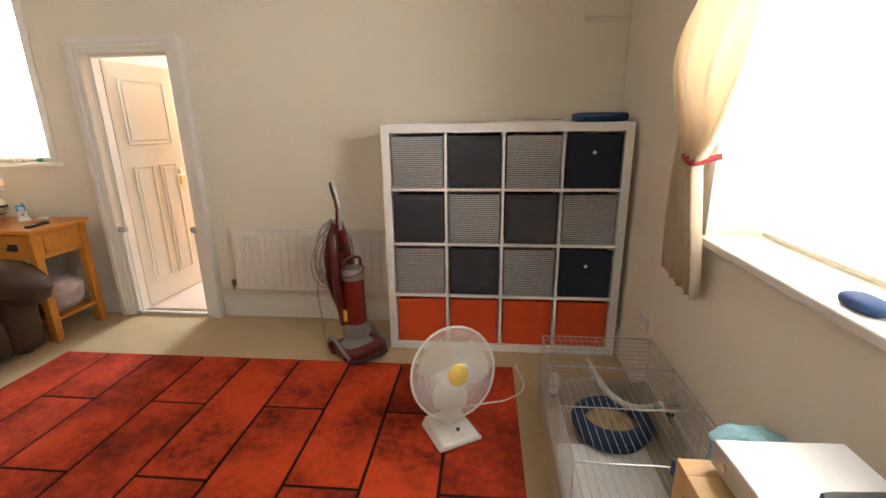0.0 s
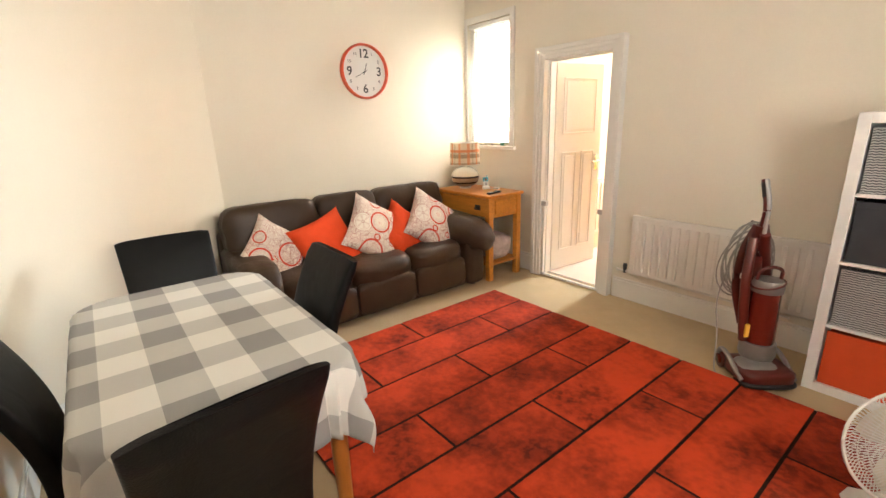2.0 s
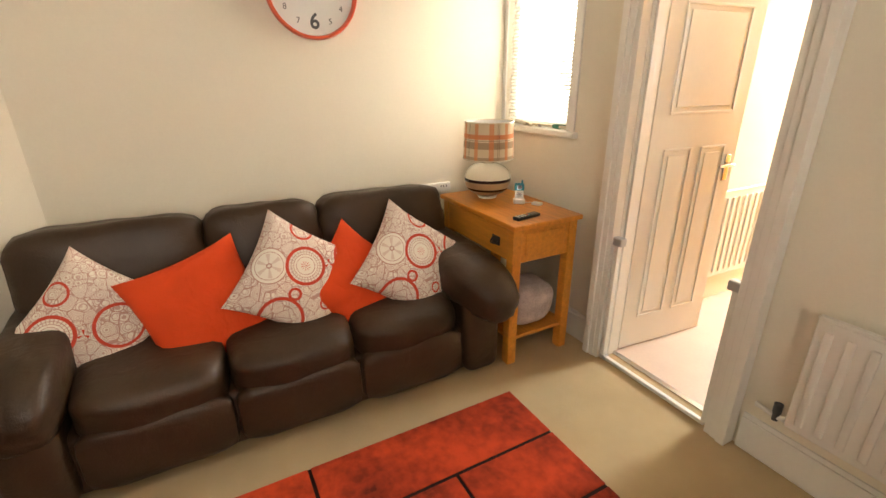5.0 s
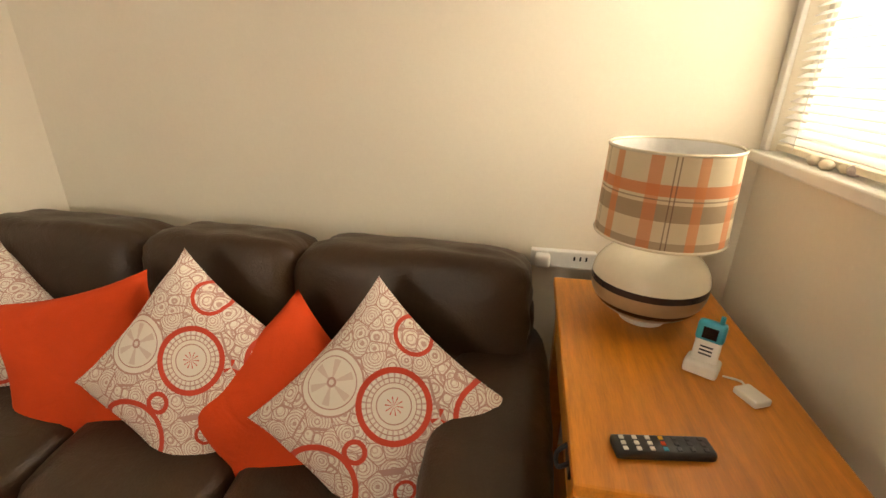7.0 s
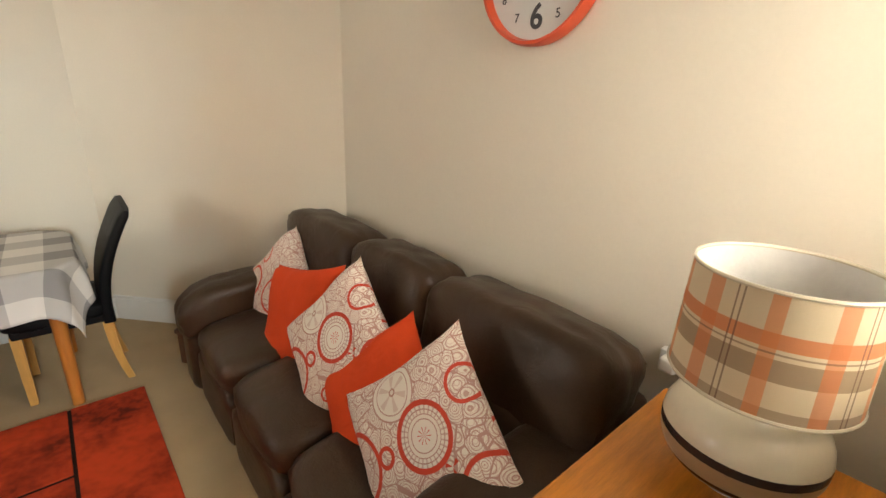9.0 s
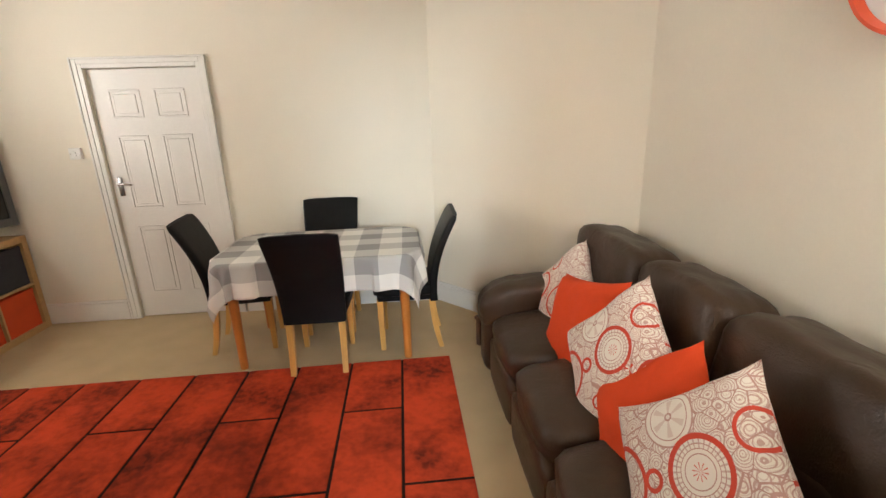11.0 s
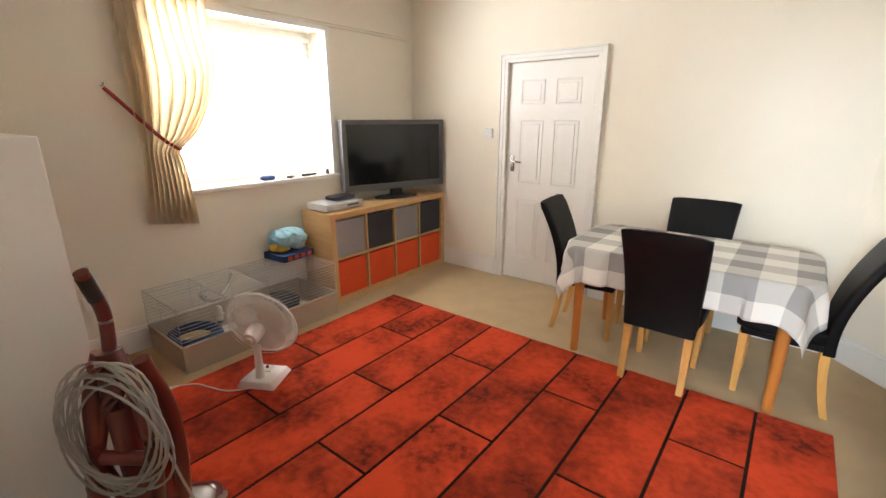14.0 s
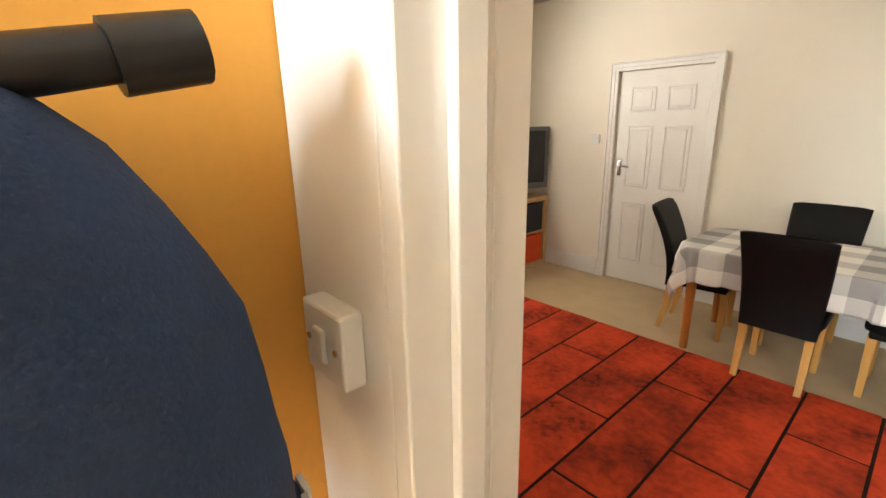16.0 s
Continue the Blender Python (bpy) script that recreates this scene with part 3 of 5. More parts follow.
def lever(parent, x, z, y, sgn, direction):
    bm = box(x - 0.02, x + 0.02, min(y, y + sgn * 0.008), max(y, y + sgn * 0.008), z - 0.075, z + 0.075, 0.003)
    merge(bm, cyl(0.009, 0.045, 12, m=Matrix.Translation((x, y, z + 0.02)) @ pose(0, 0, 0, -90 * sgn)))
    merge(bm, tube([(x, y + sgn * 0.045, z + 0.02), (x + direction * 0.05, y + sgn * 0.048, z + 0.022), (x + direction * 0.11, y + sgn * 0.045, z + 0.016)], 0.009))
    part("door_handle", bm, CHROME, parent, "chrome lever handle on a backplate", True)


_w, _c = SX1 - SX0 - 0.01, (SX1 - SX0 - 0.01) / 2
_six = []
for x0, x1 in ((0.12, _c - 0.05), (_c + 0.05, _w - 0.12)):
    _six += [(x0, x1, 0.22, 0.80), (x0, x1, 0.95, 1.52), (x0, x1, 1.65, 1.86)]
door_s = panel_door("door_1", Matrix.Translation((SX1 - 0.005, YS - 0.02, 0)) @ pose(0, 0, 0, 0, 0, 180), _w, SH - 0.005, _six, "closed white painted six-panel interior door")
lever(door_s, 0.06, 1.13, 0.0, -1, 1)
# unseen slab, added to shut the opening behind the door leaf
single("door_back", box(SX0 - 0.05, SX1 + 0.05, YS - T - 0.06, YS - T - 0.01, 0, SH + 0.05), WALL, None, "unseen backing panel added behind the closed door", "wall", kind="structure")
part("hinge", box(_w - 0.004, _w + 0.012, -0.014, 0.0, 1.62, 1.72, 0.002), CHROME, door_s, "steel butt hinge")
door_n = panel_door("door_2", Matrix.Translation((DX0 + 0.03, YN + TN + 0.018, 0)) @ pose(0, 0, 0, 0, 0, 85), 0.66, DH - 0.04,
                    [(0.10, 0.56, 1.35, 1.86), (0.10, 0.30, 0.20, 1.18), (0.37, 0.56, 0.20, 1.18)], "white painted panelled door standing open into the hall")
lever(door_n, 0.60, 1.05, 0.0, -1, -1)

# windows
def window(name, m, w, h, label, n=1):
    """Frame in the plane y 0, opening centred on x, from z 0 up."""
    win = thing(name, m, label, "window", kind="structure")
    bm = bmesh.new()
    for b in ((-w / 2, -w / 2 + 0.05, 0, h), (w / 2 - 0.05, w / 2, 0, h), (-w / 2 + 0.05, w / 2 - 0.05, 0, 0.05), (-w / 2 + 0.05, w / 2 - 0.05, h - 0.05, h)):
        box(b[0], b[1], -0.03, 0.03, b[2], b[3], 0.004, bm=bm)
    for i in range(1, n):
        x = -w / 2 + w * i / n
        box(x - 0.02, x + 0.02, -0.025, 0.025, 0.05, h - 0.05, 0.004, bm=bm)
    part("window_frame", bm, WHITE, win)
    for i in range(n):
        x0, x1 = -w / 2 + w * i / n + 0.03, -w / 2 + w * (i + 1) / n - 0.03
        p = part("pane", box(x0, x1, -0.004, 0.004, 0.04, h - 0.04), GLASSM, win)
        p.visible_shadow = False
    return win


window("window_1", pose(XE + 0.27, (EY0 + EY1) / 2, EZ0, 0, 0, 90), EY1 - EY0, EZ1 - EZ0, "white framed window with a closed venetian blind", 2)
window("window_2", pose((NX0 + NX1) / 2, YN + 0.075, NZ0), NX1 - NX0, NZ1 - NZ0, "small white framed window with a blind")
single("windowsill", box(XE - 0.035, XE + 0.24, EY0 - 0.09, EY1 + 0.05, EZ0 - 0.03, EZ0 + 0.004, 0.006), WHITE, None, "white gloss painted wooden window sill", "window sill", kind="structure")
single("windowsill", box(NX0 - 0.035, NX1 + 0.085, YN - 0.04, YN + 0.09, NZ0 - 0.03, NZ0 + 0.004, 0.006), WHITE, None, "white gloss painted wooden window sill", "window sill", kind="structure")
_bm = bmesh.new()
for b in ((EY0 - 0.045, EY0, EZ0 + 0.005, EZ1 + 0.045), (EY1, EY1 + 0.045, EZ0 + 0.005, EZ1 + 0.045), (EY0, EY1, EZ1, EZ1 + 0.045)):
    box(XE - 0.014, XE, b[0], b[1], b[2], b[3], 0.003, bm=_bm)
single("trim", _bm, WHITE, None, "white painted bead round the window reveal", "window casing", kind="structure")
_bm = bmesh.new()
for b in ((NX1, NX1 + 0.06, NZ0 + 0.005, NZ1 + 0.06), (NX0 - 0.035, NX0, NZ0 + 0.005, NZ1 + 0.06), (NX0, NX1, NZ1, NZ1 + 0.06)):
    box(b[0], b[1], YN - 0.014, YN, b[2], b[3], 0.003, bm=_bm)
single("trim", _bm, WHITE, None, "white painted bead round the small window", "window casing", kind="structure")


def blind(m, w, h, label):
    b = thing("venetian_blind", m, label, "blind")
    part("headrail", box(-w / 2, w / 2, -0.02, 0.02, h - 0.035, h, 0.003), BLIND, b)
    part("bottom_rail", box(-w / 2, w / 2, -0.014, 0.014, 0, 0.016, 0.003), CREAMPL, b, "cream bottom rail")
    bm = box(-w / 2, w / 2, -0.012, 0.012, -0.0006, 0.0006)
    me = mesh_of(bm, BLIND, False, "slat")
    k = int((h - 0.07) / 0.021)
    for i in range(k):
        s = new("slat", me)
        s.parent = b
        s.matrix_basis = pose(0, 0, 0.03 + i * 0.021, 30)
    for x in (-w * 0.35, w * 0.35):
        part("ladder_cord", tube([(x, -0.014, 0.01), (x, -0.014, h - 0.03)], 0.0012, 5), BLIND, b)


blind(pose(XE + 0.20, (EY0 + EY1) / 2, EZ0 + 0.012, 0, 0, 90), EY1 - EY0 - 0.04, EZ1 - EZ0 - 0.06, "white venetian blind lowered over the large window")
blind(pose((NX0 + NX1) / 2, YN + 0.02, NZ0 + 0.012), NX1 - NX0 - 0.03, NZ1 - NZ0 - 0.02, "white venetian blind lowered over the small window")
single("backdrop", box(XE + 0.80, XE + 0.82, -4.6, 1.6, -0.5, 3.6), DAYGLOW, None, "bright white sky outside the window", "backdrop", kind="structure")
single("backdrop", box(-5.5, -2.52, YN + 0.80, YN + 0.82, -0.5, 3.4), DAYGLOW, None, "bright white sky outside the small window", "backdrop", kind="structure")

# hall beyond the doorway
# HY1 is set far back to make room for the added lamp; end wall unseen
HX0, HX1, HY1 = -2.40, -1.36, 4.2
wall("wall_hall_east", [(HX1, HX1 + 0.1, YN + TN, HY1, 0, 2.5)], ORANGE_WALL, "orange painted hall wall")
wall("wall_hall_north", [(HX0 - 0.1, HX1 + 0.1, HY1, HY1 + 0.1, 0, 2.5)], WALL, "cream painted end wall of the hall")
wall("wall_hall_west", [(HX0 - 0.1, HX0, YN + TN, HY1, 0, 2.5)], WALL, "cream painted hall wall")
single("trim", box(DX1 + 0.002, HX1 - 0.002, YN + TN + 0.001, YN + TN + 0.012, 0, 2.499, 0.003), WHITE, None, "wide cream painted board between door and hall wall", "door casing", kind="structure")
single("ceiling_hall", box(HX0 - 0.1, HX1 + 0.1, YN + TN, HY1 + 0.1, 2.5, 2.6), CEIL, None, "plain white hall ceiling", "ceiling", kind="structure")
single("floor_hall", box(HX0 - 0.1, HX1 + 0.1, YN + 0.07, HY1 + 0.1, -0.1, 0.0), HALLFLOOR, None, "pale pinkish vinyl hall floor", "floor", kind="structure")
single("threshold", box(DX0 + 0.03, DX1 - 0.03, YN + 0.055, YN + 0.09, 0, 0.006, 0.002), CHROME, None, "metal carpet bar across the doorway", "threshold", kind="structure")


# ---- things ----
def switch(m, label, w=0.086, h=0.086, deep=0.028):
    s = thing("light_switch", m, label, "light switch")
    part("backbox", box(-w / 2, w / 2, 0, deep, -h / 2, h / 2, 0.004), WHITEPL, s)
    part("rocker", box(-0.012, 0.012, deep, deep + 0.006, -0.02, 0.02, 0.003), WHITEPL, s)
    for x in (-0.03, 0.03):
        part("screw", cyl(0.004, 0.002, 10, m=pose(x, deep, 0, -90)), CHROME, s, "small steel screw")


switch(pose(0.55, YS, 1.40), "white plastic surface-mounted light switch beside the door")
switch(pose(-1.462, YN + TN + 0.0125, 1.365), "white plastic light switch on the hall door casing", 0.086)


def safety_gate():
    g = thing("safety_gate", pose((DX0 + DX1) / 2, YN - 0.028, 0), "white metal pressure-fit safety gate frame in the doorway", "safety gate")
    w = (DX1 - DX0) / 2 - 0.044
    part("bottom_bar", box(-w, w, -0.012, 0.012, 0.006, 0.026, 0.003), WHITEPL, g)
    for s in (-1, 1):
        part("upright", box(s * w - 0.014, s * w + 0.014, -0.014, 0.014, 0.026, 0.72, 0.003), WHITEPL, g)
        part("latch", box(s * w - 0.035, s * w + 0.035, -0.022, 0.022, 0.70, 0.745, 0.006), SILVER, g, "grey plastic latch")
    part("gate_foot", box(-w - 0.01, -w + 0.03, -0.016, 0.016, 0.004, 0.03, 0.003), SILVER, g)


safety_gate()


def cube_shelf(name, m, cols, rows, frame_mat, fills, label, outer=0.05, cell=0.335, div=0.0167, depth=0.39):
    """Cube shelving; local x along the front from 0, front face at y 0, back at +y."""
    W = 2 * outer + cols * cell + (cols - 1) * div
    Hh = 2 * outer + rows * cell + (rows - 1) * div
    s = thing(name, m, label, "shelf unit")
    for x in (0, W - outer):
        part("side_panel", box(x, x + outer, 0, depth, 0, Hh, 0.002), frame_mat, s)
    for z in (0, Hh - outer):
        part("top_panel" if z else "base_panel", box(outer, W - outer, 0, depth, z, z + outer, 0.002), frame_mat, s)
    for i in range(1, cols):
        x = outer + i * cell + (i - 1) * div
        part("divider", box(x, x + div, 0.004, depth, outer, Hh - outer, 0.001), frame_mat, s)
    for j in range(1, rows):
        z = outer + j * cell + (j - 1) * div
        part("shelf", box(outer, W - outer, 0.002, depth, z, z + div, 0.001), frame_mat, s)
    part("back_panel", box(outer, W - outer, depth - 0.01, depth - 0.004, outer, Hh - outer), frame_mat, s)
    for j in range(rows):
        for i in range(cols):
            kind = fills[rows - 1 - j][i]
            storage_box(m @ pose(outer + i * (cell + div) + cell / 2, 0.018, outer + j * (cell + div)), kind, cell)
    return W, Hh


BOXES = {"k": (KNIT, "grey and white woven fabric storage box"), "g": (GREY_BOX, "charcoal grey fabric storage box"),
         "n": (NAVY_BOX, "dark navy knobbed storage box"), "o": (ORANGE_BOX, "orange-red fabric storage box")}


def storage_box(m, kind, cell):
    material, label = BOXES[kind]
    b = thing("storage_box", m, label + " in a cube shelf", "storage box", "boxes in the cube shelves")
    w, h = cell - 0.018, cell - 0.022
    part("front", box(-w / 2, w / 2, 0, 0.012, 0.0, h, 0.004), material, b)
    part("body", box(-w / 2, w / 2, 0.012, 0.34, 0.0, h - 0.02, 0.004), material, b)
    part("rim", box(-w / 2 - 0.001, w / 2 + 0.001, -0.003, 0.014, h - 0.03, h, 0.004), material, b)
    if kind == "n":
        part("knob", puff(0.022, 0.02, 0.022, 0.9, (12, 8)), WHITEPL, b, "small white knob", True, pose(0, -0.012, h * 0.68))


cube_shelf("cube_shelf", pose(0.0, 0.0, 0.0), 4, 4, WHITE_SHELF, ["kgkn", "gkgk", "kgkn", "oooo"], "tall white cube shelf unit filled with fabric boxes")
cube_shelf("media_shelf", pose(1.075, -1.875, 0, 0, 0, -90), 4, 2, BEECH, ["kgkg", "oooo"], "low pale oak cube shelf unit under the television")


def flat_stack(m, sizes, mats, name, label, category):
    s = thing(name, m, label, category)
    z = 0
    for (w, d, h, turn), mt in zip(sizes, mats):
        part("sheet" if h < 0.012 else "booklet", box(-w / 2, w / 2, -d / 2, d / 2, 0, h, min(0.002, h / 3)), mt, s, "", False, pose(0, 0, z, 0, 0, turn))
        z += h
    return s


flat_stack(pose(0.72, 0.2, 1.4902), [(0.22, 0.3, 0.006, 8), (0.2, 0.28, 0.004, 14)], [PAPER, PAPER], "paper_pile", "thin pile of white papers on the shelf top", "papers")
flat_stack(pose(0.98, 0.18, 1.4902), [(0.24, 0.3, 0.012, -10), (0.2, 0.25, 0.008, 5)], [PAPER, PINKCLOTH], "magazine_pile", "small pile of magazines on the shelf top", "magazines")
_p = thing("blue_pouch", pose(1.32, 0.17, 1.4902, 0, 0, 4), "flat dark blue zipped nylon pouch on the shelf top", "pouch")
part("body", puff(0.30, 0.22, 0.055, 0.3), BLUE, _p, "", True, pose(0, 0, 0.0275))
part("zip", tube([(-0.13, -0.11, 0.03), (0.0, -0.113, 0.03), (0.13, -0.11, 0.03)], 0.003), BLACK, _p)


def radiator(m, w, h, label):
    r = thing("radiator", m, label, "radiator")
    part("panel", box(0, w, -0.055, -0.035, 0, h, 0.006), WHITE, r)
    me = mesh_of(box(-0.014, 0.014, -0.067, -0.055, 0.035, h - 0.035, 0.006), WHITE, True, "rib")
    for i in range(int((w - 0.03) / 0.065)):
        o = new("rib", me)
        o.parent = r
        o.matrix_basis = pose(0.045 + i * 0.065, 0, 0)
    part("top_edge", box(0, w, -0.06, -0.03, h, h + 0.012, 0.004), WHITE, r)
    part("bracket", box(0.1, 0.14, -0.035, 0.004, 0.1, 0.4), WHITE, r)
    part("bracket", box(w - 0.14, w - 0.1, -0.035, 0.004, 0.1, 0.4), WHITE, r)
    part("valve", merge(cyl(0.012, 0.06, 12, m=pose(-0.035, -0.045, 0.0)), cyl(0.016, 0.04, 12, m=pose(-0.035, -0.045, 0.035))), DARKGREY, r, "dark radiator valve", True)
    part("pipe", tube([(-0.12, -0.02, 0.012), (-0.035, -0.045, 0.012), (0.0, -0.045, 0.03)], 0.008), WHITE, r, "", True)
    part("floor_pipe", tube([(-0.12, -0.02, 0.005), (w - 0.16, -0.02, -0.035)], 0.009), WHITE, r, "painted pipe along the wall", True)


radiator(pose(-1.30, YN - 0.005, 0.25), 1.26, 0.48, "white painted steel panel radiator fixed to the wall")
radiator(pose(HX0 + 0.005, 1.45, 0.22, 0, 0, 90), 0.9, 0.60, "white ribbed radiator on the hall wall")


def vacuum_cleaner():
    v = thing("upright_vacuum", pose(-0.265, -0.03, 0, 0, 0, 48), "dark red and silver upright vacuum cleaner with coiled cable", "vacuum cleaner")
    part("floor_head", puff(0.29, 0.27, 0.10, 0.35, wobble=0.05), VAC_RED, v, "", True, pose(0, -0.11, 0.06))
    part("head_trim", puff(0.20, 0.16, 0.085, 0.5), DULL_SILVER, v, "silver curved head cover", True, pose(-0.03, -0.12, 0.085))
    for s in (-1, 1):
        part("wheel", cyl(0.055, 0.035, 24, m=pose(s * 0.13 - 0.018, 0.03, 0.056, 0, 90), bevel=0.006), VAC_RED, v, "", True)
    part("bumper", tube([(-0.14, -0.14, 0.03), (-0.12, -0.235, 0.035), (0.0, -0.25, 0.035), (0.12, -0.235, 0.035), (0.14, -0.14, 0.03)], 0.014), BLACK, v, "", True)
    part("motor_housing", lathe([(0.001, 0.12), (0.085, 0.12), (0.095, 0.15), (0.09, 0.22), (0.001, 0.225)]), DULL_SILVER, v, "silver motor housing", True, pose(0.01, -0.05, 0))
    part("canister", lathe([(0.001, 0.22), (0.074, 0.22), (0.078, 0.24), (0.072, 0.53), (0.001, 0.53)]), VAC_CLEAR, v, "red tinted dust canister", True, pose(0.01, -0.05, 0))
    part("canister_lid", lathe([(0.001, 0.53), (0.078, 0.53), (0.080, 0.57), (0.070, 0.60), (0.001, 0.61)]), DULL_SILVER, v, "silver canister lid", True, pose(0.01, -0.05, 0))
    part("carry_handle", tube([(-0.055, -0.05, 0.60), (-0.045, -0.06, 0.655), (0.01, -0.065, 0.675), (0.065, -0.06, 0.655), (0.075, -0.05, 0.60)], 0.010), VAC_RED, v, "", True)
    part("yellow_tab", box(-0.085, -0.06, -0.075, -0.03, 0.25, 0.33, 0.004), YELLOW, v, "yellow label tab")
    part("spine", tube([(0, 0.03, 0.12), (0, 0.07, 0.40), (0, 0.085, 0.70), (0, 0.075, 0.88)], 0.038, 14), VAC_RED, v, "", True)
    for s in (-1, 1):
        part("spine_rib", tube([(s * 0.035, 0.06, 0.28), (s * 0.075, 0.10, 0.50), (s * 0.065, 0.10, 0.72), (s * 0.02, 0.08, 0.88)], 0.022, 12), VAC_RED, v, "", True)
    part("tool", tube([(-0.06, 0.115, 0.52), (0.06, 0.115, 0.54)], 0.022, 14), VAC_RED, v, "", True)
    part("hose", tube([(-0.06, 0.03, 0.82), (-0.09, -0.01, 0.62), (-0.09, -0.03, 0.42), (-0.07, -0.04, 0.22)], 0.026, 12), VAC_RED, v, "dark ribbed hose", True)
    part("handle", tube([(0, 0.07, 0.85), (0, 0.055, 0.93), (0, 0.052, 0.98), (0, 0.062, 1.025), (0, 0.085, 1.08), (0, 0.11, 1.138)], 0.019, 14), VAC_RED, v, "", True)
    part("handle_strip", tube([(0, 0.045, 0.78), (0, 0.040, 0.92), (0, 0.036, 0.98), (0, 0.046, 1.03), (0, 0.069, 1.085), (0, 0.094, 1.142)], 0.012, 10), SILVER, v, "silver handle strip", True)
    part("grip", tube([(0, 0.072, 1.045), (0, 0.087, 1.08), (0, 0.105, 1.122)], 0.0205, 14), BLACK, v, "black handle grip", True)
    for q in (-1, 1):
        part("side_arch", tube([(q * 0.145, 0.055, 0.085), (q * 0.150, 0.01, 0.135), (q * 0.150, -0.06, 0.125), (q * 0.148, -0.13, 0.09), (q * 0.14, -0.205, 0.05)], 0.014, 10), DULL_SILVER, v, "silver arched side trim", True)
        part("hub_cap", cyl(0.03, 0.006, 20, m=pose(q * 0.152 - 0.003, 0.03, 0.056, 0, 90), bevel=0.002), VAC_CLEAR, v, "", True)
    part("lid_rim", tube([(0.01 + 0.078 * math.cos(a), -0.05 + 0.078 * math.sin(a), 0.575 + 0.02 * math.cos(a)) for a in [k * math.pi / 16 for k in range(32)]], 0.006, 8, True), VAC_RED, v, "red lid rim", True)
    part("suction_hose", tube([(0.10, 0.06, 0.16), (0.115, 0.085, 0.30), (0.105, 0.10, 0.46), (0.07, 0.085, 0.62), (0.02, 0.05, 0.76), (0, 0.03, 0.84)], 0.027, 14), VAC_RED, v, "dark red curved hose", True)
    part("orange_badge", box(-0.02, 0.025, 0.112, 0.118, 0.33, 0.37, 0.002), ORANGE_BOX, v, "small orange badge")
    part("cable_hook", tube([(0, 0.10, 0.86), (0, 0.16, 0.86), (0, 0.165, 0.89)], 0.009), VAC_RED, v, "", True)
    rng = random.Random(5)
    bm = bmesh.new()
    for i in range(11):
        cx, cz = rng.uniform(-0.02, 0.02), 0.64 + rng.uniform(-0.03, 0.02)
        rx, rz = 0.13 + rng.uniform(-0.03, 0.02), 0.20 + rng.uniform(-0.03, 0.03)
        yy, tl = 0.125 + rng.uniform(-0.015, 0.03), rng.uniform(-0.3, 0.3)
        merge(bm, tube([(cx + rx * math.cos(a + tl), yy + 0.012 * math.sin(2 * a + i), cz + rz * math.sin(a)) for a in [k * math.pi / 14 for k in range(28)]], 0.0042, 6, True))
    part("cable_coil", bm, CABLE, v, "grey mains cable wound in loops", True)["kind"] = "stuff"
    part("cable_tail", tube([(-0.12, 0.13, 0.6), (-0.16, 0.12, 0.4), (-0.17, 0.05, 0.2), (-0.19, 0.0, 0.03), (-0.21, -0.08, 0.006)], 0.0042, 6), CABLE, v, "", True)


vacuum_cleaner()


